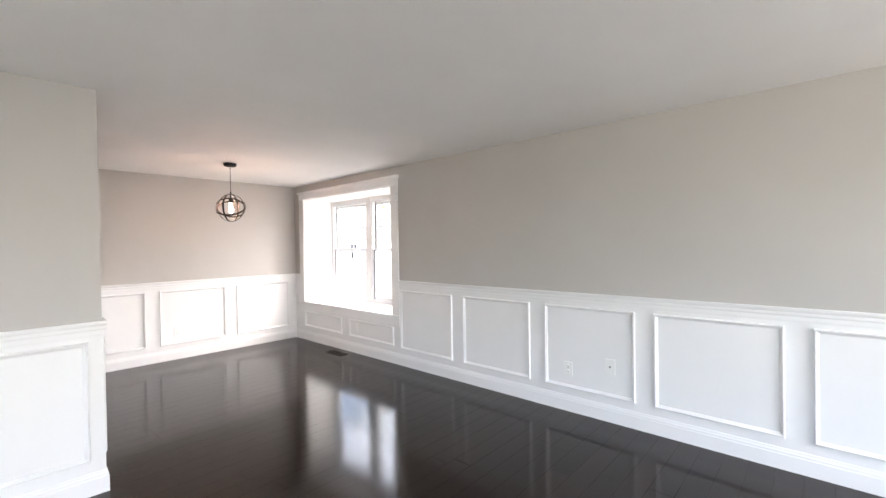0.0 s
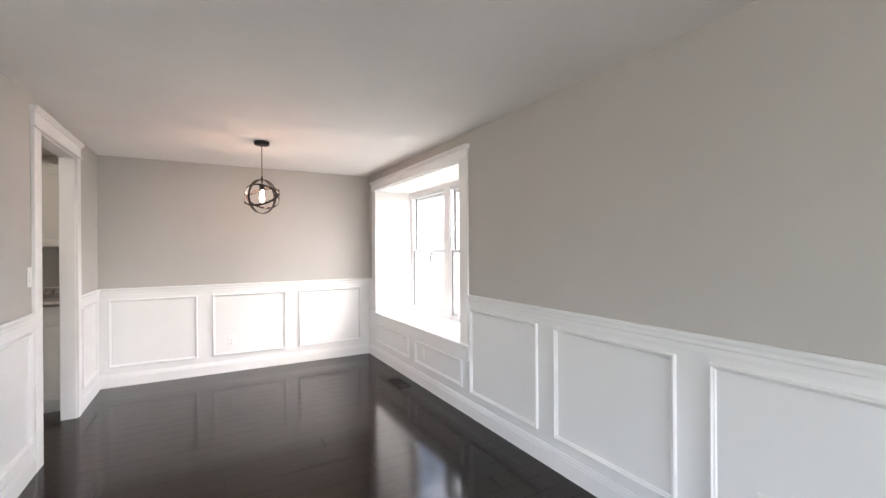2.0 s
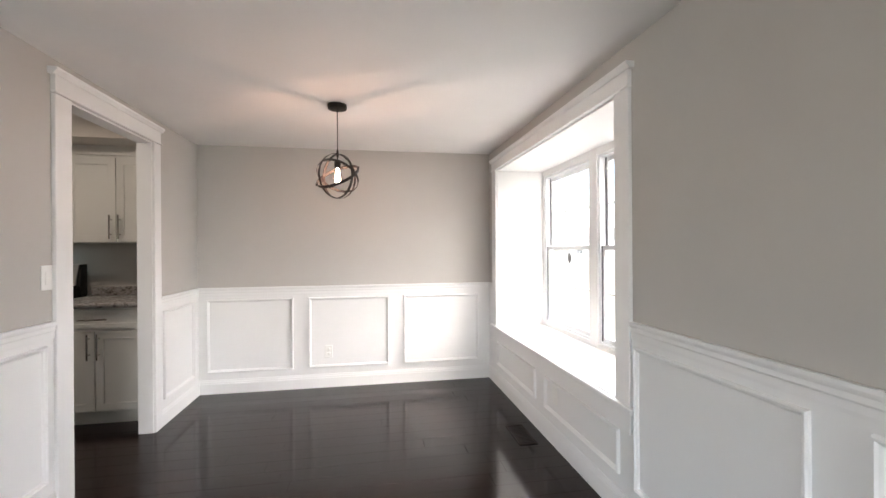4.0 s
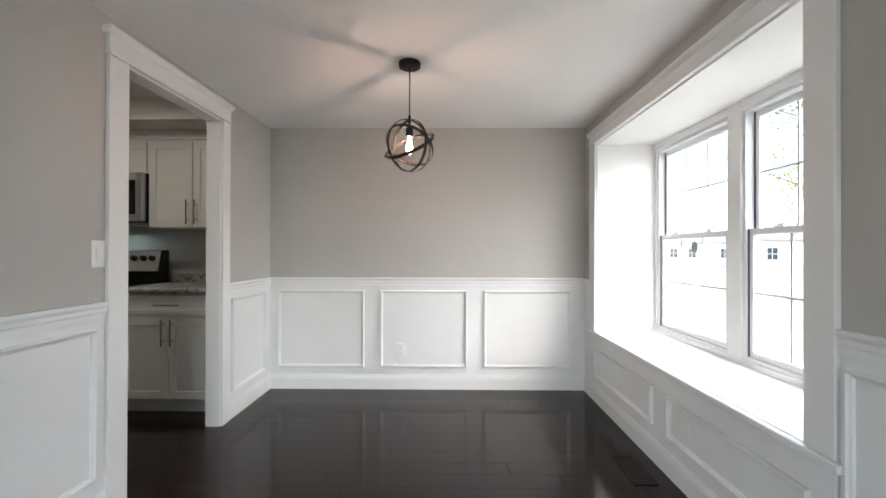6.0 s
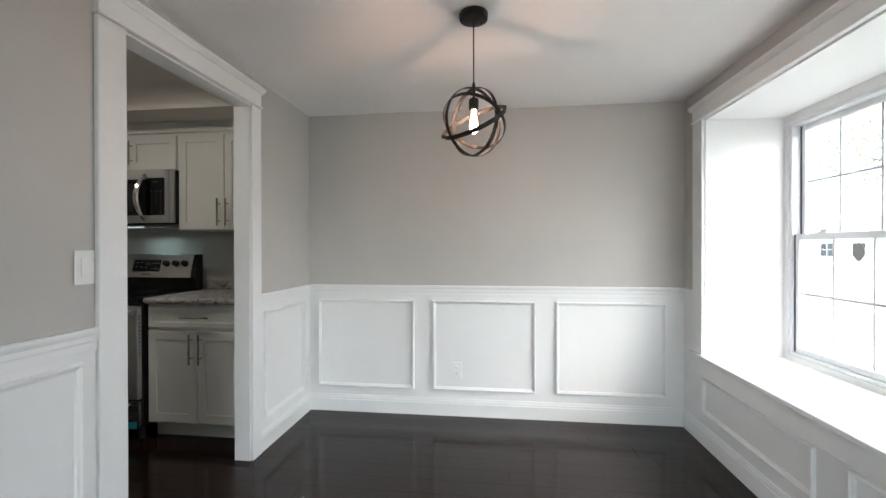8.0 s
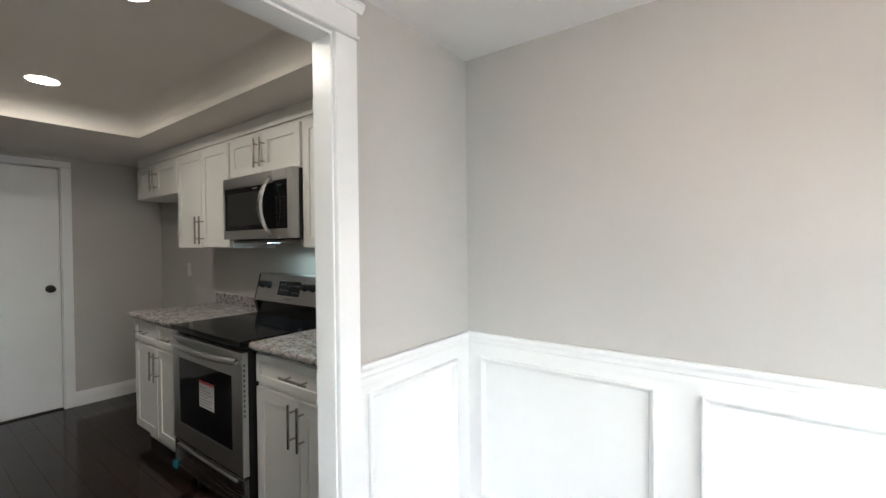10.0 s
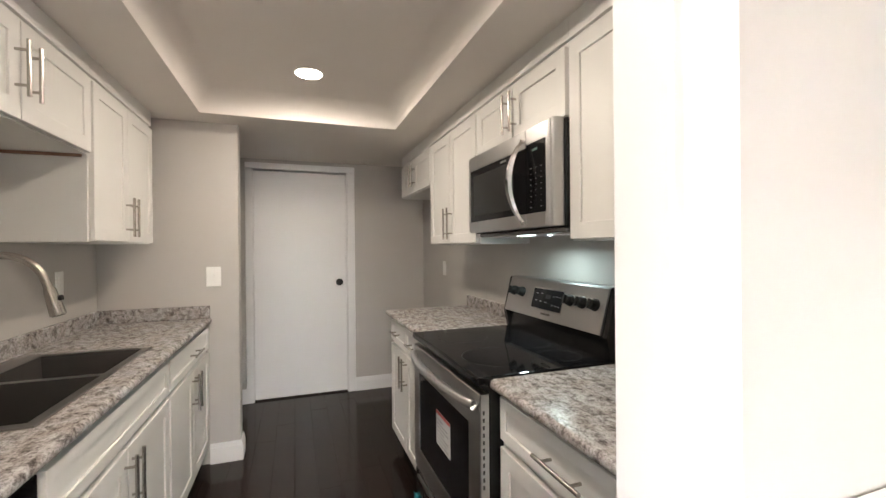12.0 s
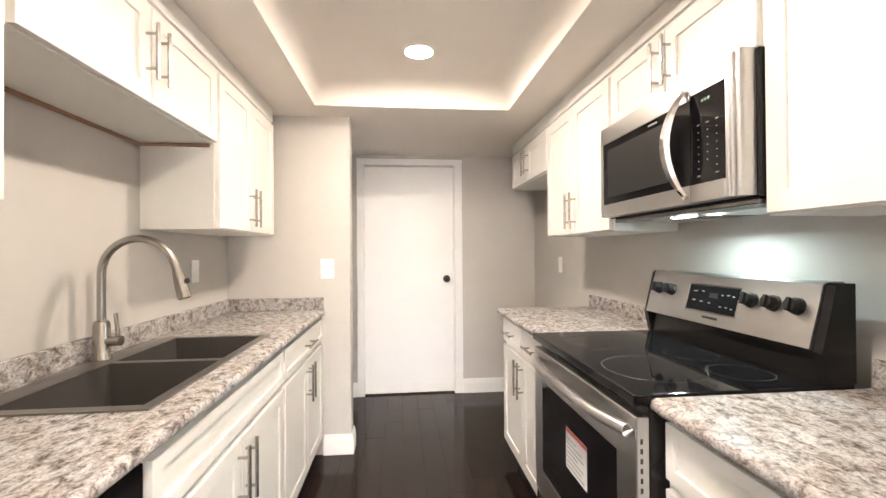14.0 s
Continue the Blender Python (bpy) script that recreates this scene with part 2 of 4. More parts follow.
def run(bm, prof, xa, xb, ma=0.0, mb=0.0):
    """A moulding along x: prof is (proud, z) pairs; ma, mb shift its ends by the proudness (mitres)."""
    a = [bm.verts.new((xa + ma * d, -d, z)) for d, z in prof]
    b = [bm.verts.new((xb + mb * d, -d, z)) for d, z in prof]
    n = len(prof)
    for i in range(n):
        bm.faces.new((a[i], a[(i + 1) % n], b[(i + 1) % n], b[i]))
    bm.faces.new(a)
    bm.faces.new(b[::-1])
    return bm


def moulded_frame(bm, x0, x1, z0, z1, prof):
    """A mitred frame on a wall: prof is (inset, proud) pairs."""
    corners = ((x0, z0, 1, 1), (x1, z0, -1, 1), (x1, z1, -1, -1), (x0, z1, 1, -1))
    rings = [[bm.verts.new((cx + sx * u, -d, cz + sz * u)) for u, d in prof] for cx, cz, sx, sz in corners]
    n = len(prof)
    for k in range(4):
        a, b = rings[k], rings[(k + 1) % 4]
        for i in range(n):
            bm.faces.new((a[i], a[(i + 1) % n], b[(i + 1) % n], b[i]))
    return bm


# Each wall has a frame of its own: x to the right as one faces it, y into the wall, z up.
NORTH, WEST, EAST, SOUTH = 0, 90, -90, 180
CEIL_Z, RAIL_Z = 2.238, 0.955
RAIL = [(0.004, 0.872), (0.010, 0.872), (0.0115, 0.884), (0.0115, 0.905), (0.015, 0.912), (0.015, 0.928), (0.0195, 0.936), (0.022, 0.943), (0.022, 0.955), (0.004, 0.955)]
BASE = [(0.001, 0), (0.016, 0), (0.016, 0.088), (0.0135, 0.095), (0.0135, 0.104), (0.0105, 0.113), (0.009, 0.125), (0.001, 0.125)]
MOULD = [(0, 0.004), (0.001, 0.0155), (0.005, 0.0225), (0.011, 0.0225), (0.0155, 0.0155), (0.022, 0.012), (0.026, 0.004)]


def wall(name, m, x0, x1, z0, z1, thick, openings=(), material=None, label="smooth painted wall in warm light grey"):
    bm = bmesh.new()
    cuts = sorted({x0, x1, *[v for o in openings for v in o[:2]]})
    for a, b in zip(cuts, cuts[1:]):
        hit = [o for o in openings if o[0] <= a + 1e-6 and o[1] >= b - 1e-6]
        if not hit:
            bx(bm, a, b, 0, thick, z0, z1)
        else:
            if hit[0][2] > z0:
                bx(bm, a, b, 0, thick, z0, hit[0][2])
            if hit[0][3] < z1:
                bx(bm, a, b, 0, thick, hit[0][3], z1)
    bmesh.ops.remove_doubles(bm, verts=bm.verts[:], dist=1e-5)
    return solid(name, bm, material or WALL, m, label, "wall", kind="structure")


def wainscot(w, x0, x1, panels, ma=0, mb=0, rail=True, top=0.93):
    """White board, base, rail and framed panels on wall w between x0 and x1."""
    part("wainscot_board", box(x0, x1, -0.005, 0.0, 0.0, top), TRIM, w, "white painted wainscot board")
    part("baseboard", run(bmesh.new(), BASE, x0, x1, ma, mb), TRIM, w, "white painted baseboard with a moulded top")
    if rail:
        part("chair_rail", run(bmesh.new(), RAIL, x0, x1, ma, mb), TRIM, w, "white painted stepped chair rail")
    for a, b, c, d in panels:
        part("panel_moulding", moulded_frame(bmesh.new(), a, b, c, d, MOULD), TRIM, w)


def base_only(w, x0, x1, ma=0, mb=0):
    part("baseboard", run(bmesh.new(), BASE, x0, x1, ma, mb), TRIM, w, "white painted baseboard with a moulded top")


# ---- the rooms ----
PZ0, PZ1 = 0.188, 0.846
W_NORTH = wall("wall_north", pose(0, 0, 0, 0, 0, NORTH), 0, 2.85, -0.05, CEIL_Z + 0.1, 0.12)
wainscot(W_NORTH, 0, 2.708, [(0.075, 0.818, PZ0, PZ1), (0.955, 1.70, PZ0, PZ1), (1.84, 2.585, PZ0, PZ1)], 1, -1)

# east wall: x of its frame runs towards the living room
BX0, BX1, BZ0, BZ1, BDEPTH = 0.284, 2.208, 0.56, 2.02, 0.447
EAST_M = pose(2.708, 0, 0, 0, 0, EAST)
W_EAST = wall("wall_east", EAST_M, -0.12, 8.3, -0.05, CEIL_Z + 0.1, 0.15, [(BX0 - 0.03, BX1 + 0.03, BZ0 - 0.03, BZ1 + 0.03)])
EAST_PANELS = ((2.347, 3.113), (3.257, 3.997), (4.138, 4.856), (4.982, 5.69), (5.815, 6.55), (6.68, 7.4))
wainscot(W_EAST, 2.326, 8.2, [(a, b, PZ0, PZ1) for a, b in EAST_PANELS], 0, -1)
part("wainscot_board", box(0, 2.326, -0.005, 0.0, 0.0, BZ0 - 0.032), TRIM, W_EAST, "white painted board under the window")
part("baseboard", run(bmesh.new(), BASE, 0, 2.326, 1, 0), TRIM, W_EAST, "white painted baseboard with a moulded top")
part("chair_rail", run(bmesh.new(), RAIL, 0, 0.158, 1, 0), TRIM, W_EAST, "short white chair rail beside the window")
part("wainscot_board", box(0, 0.158, -0.005, 0.0, BZ0 - 0.032, 0.93), TRIM, W_EAST)
for a, b in ((0.275, 1.19), (1.355, 2.225)):
    part("panel_moulding", moulded_frame(bmesh.new(), a, b, 0.2, 0.418, MOULD), TRIM, W_EAST)

# west wall with the cased opening to the kitchen
DOOR0, DOOR1, DOOR_H, WT = -1.615, -0.795, 2.055, 0.09
CORNER = -2.875
W_WEST = wall("wall_west", pose(0, 0, 0, 0, 0, WEST), CORNER, 0.12, -0.05, CEIL_Z + 0.1, WT, [(DOOR0 - 0.02, DOOR1 + 0.02, -0.05, DOOR_H + 0.02)])
wainscot(W_WEST, DOOR1 + 0.098, 0, [(-0.655, -0.112, PZ0, PZ1)], 0, -1)
wainscot(W_WEST, CORNER, DOOR0 - 0.122, [(-2.805, -1.79, PZ0, PZ1)], -1, 0)
W_NEAR = wall("wall_near", pose(0, CORNER, 0, 0, 0, NORTH), -3.6, -WT, -0.05, CEIL_Z + 0.1, 0.11)
wainscot(W_NEAR, -3.6, 0, [(-0.062 - 0.86 * i - 0.75, -0.062 - 0.86 * i, PZ0, PZ1) for i in range(4)], 0, 1)

# plain walls that close the living room behind the walk
# both openings are unseen and added to let daylight in from behind
REAR = [(-2.4, -0.3, 0.5, 2.05)]
W_REAR = wall("wall_rear", pose(0, -8.2, 0, 0, 0, SOUTH), -2.85, 3.75, -0.05, CEIL_Z + 0.1, 0.12, REAR)
wainscot(W_REAR, -0.3, 3.6, [], 0, -1)
W_LIVING = wall("wall_living", pose(-3.6, 0, 0, 0, 0, WEST), -8.2, CORNER, -0.05, CEIL_Z + 0.1, 0.12, [(-7.6, -3.8, 0.1, 2.1)])


# fill lamps in two unseen openings, added for daylight from behind the walk
area("living_fill_light", look((-3.58, -5.7, 1.1), (0, -5.7, 1.1)), 3.6, 1.9, LIVING_W, (1.0, 0.985, 0.97))
area("rear_fill_light", look((1.35, -8.18, 1.28), (1.35, 0, 1.28)), 2.05, 1.5, REAR_W, (1.0, 0.985, 0.97))

# kitchen shell
KN, KS, KB, KCOL, KCOL_Y, SOFFIT, TRAY = -0.02, -2.312, -3.60, -2.56, -1.565, 2.134, 2.262
W_KN = wall("wall_kitchen_north", pose(0, KN, 0, 0, 0, NORTH), KB - 0.12, -WT, -0.05, CEIL_Z + 0.1, 0.1)
base_only(W_KN, KB, -2.44, 1, 0)
W_KS = wall("wall_kitchen_south", pose(0, KS, 0, 0, 0, SOUTH), WT, 3.72, -0.05, CEIL_Z + 0.1, 0.1)
W_KB = wall("wall_kitchen_back", pose(KB, 0, 0, 0, 0, WEST), KS, KN, -0.05, CEIL_Z + 0.1, 0.12, [(-1.585, -0.755, -0.05, 2.06)])
base_only(W_KB, -0.695, KN, 0, -1)
base_only(W_KB, KS, -1.632, 0, 0)
bm = box(KCOL - 0.12, KCOL, KS, KCOL_Y, -0.05, SOFFIT + 0.05, bevel=0.006, seg=2)
W_COL = solid("wall_kitchen_stub", bm, WALL, pose(0, 0, 0), "short grey painted wall end beside the sink counter", "wall", kind="structure")
for nm, m_, a, b, s, e in (("baseboard", pose(KCOL, 0, 0, 0, 0, WEST), -1.735, KCOL_Y, 0, 1), ("baseboard", pose(0, KCOL_Y, 0, 0, 0, SOUTH), -KCOL, -KCOL + 0.12, -1, 0)):
    o = part(nm, run(bmesh.new(), BASE, a, b, s, e), TRIM, W_COL, "white painted baseboard with a moulded top")
    o.matrix_basis = m_

# ceilings
solid("ceiling", box(-3.75, 2.86, -8.35, CORNER, CEIL_Z, CEIL_Z + 0.1), CEIL, pose(0, 0, 0), "matt off-white painted ceiling", "ceiling", kind="structure")
solid("ceiling_dining", box(-0.05, 2.86, CORNER + 0.0005, 0.13, CEIL_Z, CEIL_Z + 0.1), CEIL, pose(0, 0, 0), "matt off-white ceiling over the dining end", "ceiling", kind="structure")
TX0, TX1, TY0, TY1 = -2.355, -0.24, -1.74, -0.585
bm = bmesh.new()
bx(bm, KB, TX0, KS, KN, SOFFIT, TRAY + 0.06)
bx(bm, TX1, -WT, KS, KN, SOFFIT, TRAY + 0.06)
bx(bm, TX0, TX1, KS, TY0, SOFFIT, TRAY + 0.06)
bx(bm, TX0, TX1, TY1, KN, SOFFIT, TRAY + 0.06)
bx(bm, TX0 - 0.05, TX1 + 0.05, TY0 - 0.05, TY1 + 0.05, TRAY + 0.001, TRAY + 0.06)
bmesh.ops.remove_doubles(bm, verts=bm.verts[:], dist=1e-5)
cove = [(0.11 * (1 - math.cos(a)), (TRAY - SOFFIT) * math.sin(a)) for a in [math.pi / 2 * k / 10 for k in range(11)]]
rings = [[bm.verts.new(c) for c in ((TX0 + u, TY0 + u, SOFFIT + v), (TX1 - u, TY0 + u, SOFFIT + v), (TX1 - u, TY1 - u, SOFFIT + v), (TX0 + u, TY1 - u, SOFFIT + v))] for u, v in cove]
for a, b in zip(rings, rings[1:]):
    for i in range(4):
        bm.faces.new((a[i], a[(i + 1) % 4], b[(i + 1) % 4], b[i])).smooth = True
bm.faces.new(rings[-1])
solid("ceiling_kitchen", bm, KCEIL, pose(0, 0, 0), "greige kitchen ceiling with a recessed tray", "ceiling", kind="structure")

FLOOR_OB = solid("floor", box(-3.75, 2.80, -8.35, 0.1, -0.12, -0.006), GAP, pose(0, 0, 0), "dark espresso stained wood plank floor with a gloss", "floor", kind="structure")


# cased opening
def cased_opening():
    e = thing("door_1", pose(0, 0, 0, 0, 0, WEST), "white cased opening from dining room to kitchen", "doorway", kind="structure")
    bm = bmesh.new()
    for a, b in ((DOOR0 - 0.02, DOOR0), (DOOR1, DOOR1 + 0.02)):
        bx(bm, a, b, -0.003, WT + 0.003, 0, DOOR_H, 0.001)
    bx(bm, DOOR0 - 0.02, DOOR1 + 0.02, -0.003, WT + 0.003, DOOR_H, DOOR_H + 0.02)
    part("jamb", bm, TRIM, e)
    for a, b in ((DOOR0 - 0.122, DOOR0 - 0.006), (DOOR1 + 0.006, DOOR1 + 0.098)):
        bm = box(a, b, -0.021, 0, 0, DOOR_H + 0.008, bevel=0.003)
        part("side_casing", bm, TRIM, e)
    a, b = DOOR0 - 0.122, DOOR1 + 0.098
    bm = bmesh.new()
    bx(bm, a - 0.006, b + 0.006, -0.03, 0, DOOR_H + 0.009, DOOR_H + 0.022, 0.003)
    bx(bm, a, b, -0.022, 0, DOOR_H + 0.022, DOOR_H + 0.1, 0.001)
    run(bm, [(0, DOOR_H + 0.1), (0.026, DOOR_H + 0.1), (0.034, DOOR_H + 0.112), (0.042, DOOR_H + 0.12), (0.042, DOOR_H + 0.132), (0, DOOR_H + 0.132)], a - 0.02, b + 0.02)
    part("head_casing", bm, TRIM, e, "white head casing with a projecting cap")
    return e


cased_opening()


# window bay
def window_bay():
    e = thing("window_1", EAST_M, "deep white box window with two double-hung sash units", "window", kind="structure")
    bm = bmesh.new()
    bx(bm, BX0 - 0.03, BX0, 0.0, BDEPTH + 0.02, BZ0 - 0.03, BZ1 + 0.03)
    bx(bm, BX1, BX1 + 0.03, 0.0, BDEPTH + 0.02, BZ0 - 0.03, BZ1 + 0.03)
    bx(bm, BX0, BX1, 0.0, BDEPTH + 0.02, BZ1, BZ1 + 0.03)
    part("lining", bm, TRIM, e, "white painted side and head lining")
    part("window_sill", box(BX0, BX1, -0.002, BDEPTH + 0.02, BZ0 - 0.03, BZ0, bevel=0.001), TRIM, e, "deep white painted window seat board")
    bm = box(BX0 - 0.16, BX1 + 0.14, -0.034, -0.001, BZ0 - 0.031, BZ0 - 0.002, bevel=0.006, seg=2)
    part("stool_nosing", bm, TRIM, e)
    part("apron", box(BX0 - 0.12, BX1 + 0.118, -0.019, -0.005, BZ0 - 0.13, BZ0 - 0.032, bevel=0.003), TRIM, e)
    for a, b in ((BX0 - 0.125, BX0 - 0.004), (BX1 + 0.004, BX1 + 0.118)):
        part("side_casing", box(a, b, -0.021, 0, BZ0, BZ1 + 0.008, bevel=0.003), TRIM, e)
    a, b = BX0 - 0.125, BX1 + 0.118
    bm = bmesh.new()
    bx(bm, a - 0.004, b + 0.004, -0.03, 0, BZ1 + 0.009, BZ1 + 0.022, 0.003)
    bx(bm, a, b, -0.022, 0, BZ1 + 0.022, BZ1 + 0.09, 0.001)
    run(bm, [(0, BZ1 + 0.09), (0.026, BZ1 + 0.09), (0.034, BZ1 + 0.1), (0.042, BZ1 + 0.108), (0.042, BZ1 + 0.12), (0, BZ1 + 0.12)], a - 0.02, b + 0.02)
    part("head_casing", bm, TRIM, e, "white head casing with a projecting cap")
    # outer frame boards round the two units
    U = ((0.318, 1.150), (1.258, 2.095))
    z0, z1, y = 0.592, 1.968, BDEPTH
    bm = bmesh.new()
    bx(bm, BX0, U[0][0], y, y + 0.09, BZ0, BZ1)
    bx(bm, U[0][1], U[1][0], y - 0.004, y + 0.09, BZ0, BZ1)
    bx(bm, U[1][1], BX1, y, y + 0.09, BZ0, BZ1)
    for a, b in U:
        bx(bm, a, b, y, y + 0.09, BZ0, z0)
        bx(bm, a, b, y, y + 0.09, z1, BZ1)
    part("window_frame", bm, TRIM, e)
    for a, b in U:
        bm = bmesh.new()
        for p, q, r, s in ((a, a + 0.022, z0, z1), (b - 0.022, b, z0, z1), (a + 0.022, b - 0.022, z0, z0 + 0.02), (a + 0.022, b - 0.022, z1 - 0.02, z1)):
            bx(bm, p, q, y + 0.008, y + 0.085, r, s, 0.002)
        part("unit_frame", bm, PVC, e, "white vinyl window frame")
        mid = 1.293
        for (s0, s1, yy) in ((z0 + 0.02, mid + 0.016, y + 0.022), (mid - 0.016, z1 - 0.02, y + 0.056)):
            xa, xb = a + 0.023, b - 0.023
            st = 0.034
            bm = bmesh.new()
            bx(bm, xa, xa + st, yy, yy + 0.03, s0, s1, 0.003)
            bx(bm, xb - st, xb, yy, yy + 0.03, s0, s1, 0.003)
            bx(bm, xa + st, xb - st, yy, yy + 0.03, s0, s0 + 0.034, 0.003)
            bx(bm, xa + st, xb - st, yy, yy + 0.03, s1 - 0.034, s1, 0.003)
            sash = part("sash", bm, PVC, e, "white vinyl sash with a six-pane grid")
            gx0, gx1, gz0, gz1 = xa + st, xb - st, s0 + 0.034, s1 - 0.034
            for k in (1, 2):
                gx = gx0 + (gx1 - gx0) * k / 3
                part("muntin", box(gx - 0.006, gx + 0.006, yy + 0.011, yy + 0.019, gz0, gz1), BACKLIT_GRID, sash)
            gz = (gz0 + gz1) / 2
            part("muntin", box(gx0, gx1, yy + 0.0105, yy + 0.0195, gz - 0.006, gz + 0.006), BACKLIT_GRID, sash)
            pane = part("pane", box(gx0 - 0.004, gx1 + 0.004, yy + 0.005, yy + 0.009, gz0 - 0.004, gz1 + 0.004), GLASS, sash, "clear window glass")
            pane.visible_shadow = False
            for p, q in ((xa - 0.0008, xa + 0.011), (xb - 0.011, xb + 0.0008)):
                part("gap_strip", box(p, q, yy - 0.0025, yy + 0.002, s0 + 0.002, s1 - 0.002), SASH_GAP, sash, "dark strip in place of the shaded sash gap")
            if s0 < 1:
                bm = bmesh.new()
                cx, cz = (0.775 if a < 1 else 1.688), 1.208
                ring = [(0.036 * math.cos(k * math.pi / 8) * (0.75 if math.sin(k * math.pi / 8) < -0.5 else 1), 0.046 * math.sin(k * math.pi / 8)) for k in range(16)]
                va = [bm.verts.new((cx + u, yy + 0.003, cz + v)) for u, v in ring]
                vb = [bm.verts.new((cx + u, yy + 0.0049, cz + v)) for u, v in ring]
                bm.faces.new(va)
                bm.faces.new(vb[::-1])
                for k in range(16):
                    bm.faces.new((va[k], va[(k + 1) % 16], vb[(k + 1) % 16], vb[k]))
                part("sticker", bm, TAG, sash, "round grey sticker on the glass")
        for f in (0.27, 0.73):
            lx = a + (b - a) * f
            bm = box(lx - 0.03, lx + 0.03, y + 0.024, y + 0.05, mid + 0.0165, mid + 0.024, bevel=0.003)
            cyl(bm, (lx, y + 0.037, mid + 0.024), (lx, y + 0.037, mid + 0.034), 0.013, n=14)
            bx(bm, lx - 0.006, lx + 0.03, y + 0.03, y + 0.042, mid + 0.026, mid + 0.034, 0.002)
            part("sash_lock", bm, PVC, e, "white cam sash lock")
    return e


window_bay()
bm = bmesh.new()
bx(bm, BX0 - 0.09, BX0 - 0.031, 0.151, BDEPTH + 0.1, BZ0 - 0.2, BZ1 + 0.2)
bx(bm, BX1 + 0.031, BX1 + 0.09, 0.151, BDEPTH + 0.1, BZ0 - 0.2, BZ1 + 0.2)
bx(bm, BX0 - 0.031, BX1 + 0.031, 0.151, BDEPTH + 0.1, BZ1 + 0.031, BZ1 + 0.2)
bx(bm, BX0 - 0.031, BX1 + 0.031, 0.151, BDEPTH + 0.1, BZ0 - 0.2, BZ0 - 0.031)
solid("bay_shell", bm, SIDING, EAST_M, "pale outer boarding round the box window", "wall", kind="structure")


# ---- dining room things ----
def plate(bm, cx, cz, w, h, t=0.006):
    bx(bm, cx - w / 2, cx + w / 2, -t, -0.0005, cz - h / 2, cz + h / 2, 0.003, 2)


def outlet(m, painted_over=False):
    e = thing("power_outlet", m, "white duplex wall outlet on the white wainscot" if not painted_over else "white painted-over duplex outlet in a wainscot panel", "outlet", "wall outlets")
    bm = bmesh.new()
    plate(bm, 0, 0, 0.072, 0.116)
    part("plate", bm, PLASTIC, e)
    for s in (-1, 1):
        bm = bmesh.new()
        lathe(bm, [(0.0165, 0), (0.0165, 0.002), (0.0155, 0.0028)], 20)
        bmesh.ops.transform(bm, matrix=pose(0, -0.006, s * 0.0195, 90), verts=bm.verts[:])
        face = part("socket", bm, PLASTIC, e)
        bm = bmesh.new()
        for dx in (-0.0062, 0.0062):
            bx(bm, dx - 0.0011, dx + 0.0011, -0.0094, -0.0087, s * 0.0195 - 0.001, s * 0.0195 + 0.0075)
        bx(bm, -0.0022, 0.0022, -0.0094, -0.0087, s * 0.0195 - 0.0105, s * 0.0195 - 0.006)
        part("slots", bm, PLASTIC if painted_over else DARKSLOT, face)
    bm = bmesh.new()
    cyl(bm, (0, -0.0062, 0), (0, -0.0075, 0), 0.003, n=10)
    part("screw", bm, PLASTIC, e)
    return e


def switch(m, label, w=0.072, h=0.118, toggle=False):
    e = thing("light_switch", m, label, "switch", "wall switches")
    bm = bmesh.new()
    plate(bm, 0, 0, w, h)
    part("plate", bm, PLASTIC, e)
    if toggle:
        bm = box(-0.005, 0.005, -0.016, -0.006, -0.003, 0.011, bevel=0.002)
    else:
        bm = box(-0.016, 0.016, -0.0095, -0.006, -0.033, 0.033, bevel=0.002)
    part("rocker" if not toggle else "toggle", bm, PLASTIC, e)
    for s in (-1, 1):
        part("screw", cyl(bmesh.new(), (0, -0.006, s * h * 0.4), (0, -0.0072, s * h * 0.4), 0.0028, n=10), PLASTIC, e)
    return e


outlet(pose(1.134, -0.005, 0.335))
outlet(pose(2.703, -4.342, 0.338, 0, 0, EAST))
outlet(pose(0.005, -2.31, 0.34, 0, 0, WEST))
outlet(pose(2.703, -1.51, 0.335, 0, 0, EAST), True)
e = thing("cable_plate", pose(2.703, -4.676, 0.415, 0, 0, EAST), "white wall plate with one coaxial socket", "wall plate")
bm = bmesh.new()
plate(bm, 0, 0, 0.075, 0.118)
part("plate", bm, PLASTIC, e)
bm = bmesh.new()
cyl(bm, (0, -0.006, 0), (0, -0.009, 0), 0.008, n=6)
cyl(bm, (0, -0.009, 0), (0, -0.016, 0), 0.0048, n=12)
part("coax_socket", bm, NICKEL, e, "small metal coaxial socket")
switch(pose(0, -1.775, 1.168, 0, 0, WEST), "white rocker switch beside the kitchen opening")


def floor_vent():
    e = thing("floor_vent", pose(2.545, -1.3, 0.001), "dark brown metal floor register in the plank floor", "vent")
    w, l = 0.062, 0.152
    bm = bmesh.new()
    for p, q, r, s in ((-w, w, -l, -l + 0.018), (-w, w, l - 0.018, l), (-w, -w + 0.018, -l + 0.018, l - 0.018), (w - 0.018, w, -l + 0.018, l - 0.018)):
        bx(bm, p, q, r, s, 0, 0.005, 0.0015)
    part("frame", bm, BRONZE, e)
    part("well", box(-w + 0.018, w - 0.018, -l + 0.018, l - 0.018, 0.0003, 0.001), DARKSLOT, e)
    for i in range(14):
        y = -l + 0.028 + i * (2 * l - 0.056) / 13
        part("slat", box(-w + 0.018, w - 0.018, y - 0.0035, y + 0.0035, 0.001, 0.0042, bevel=0.001), BRONZE, e)
    return e


floor_vent()


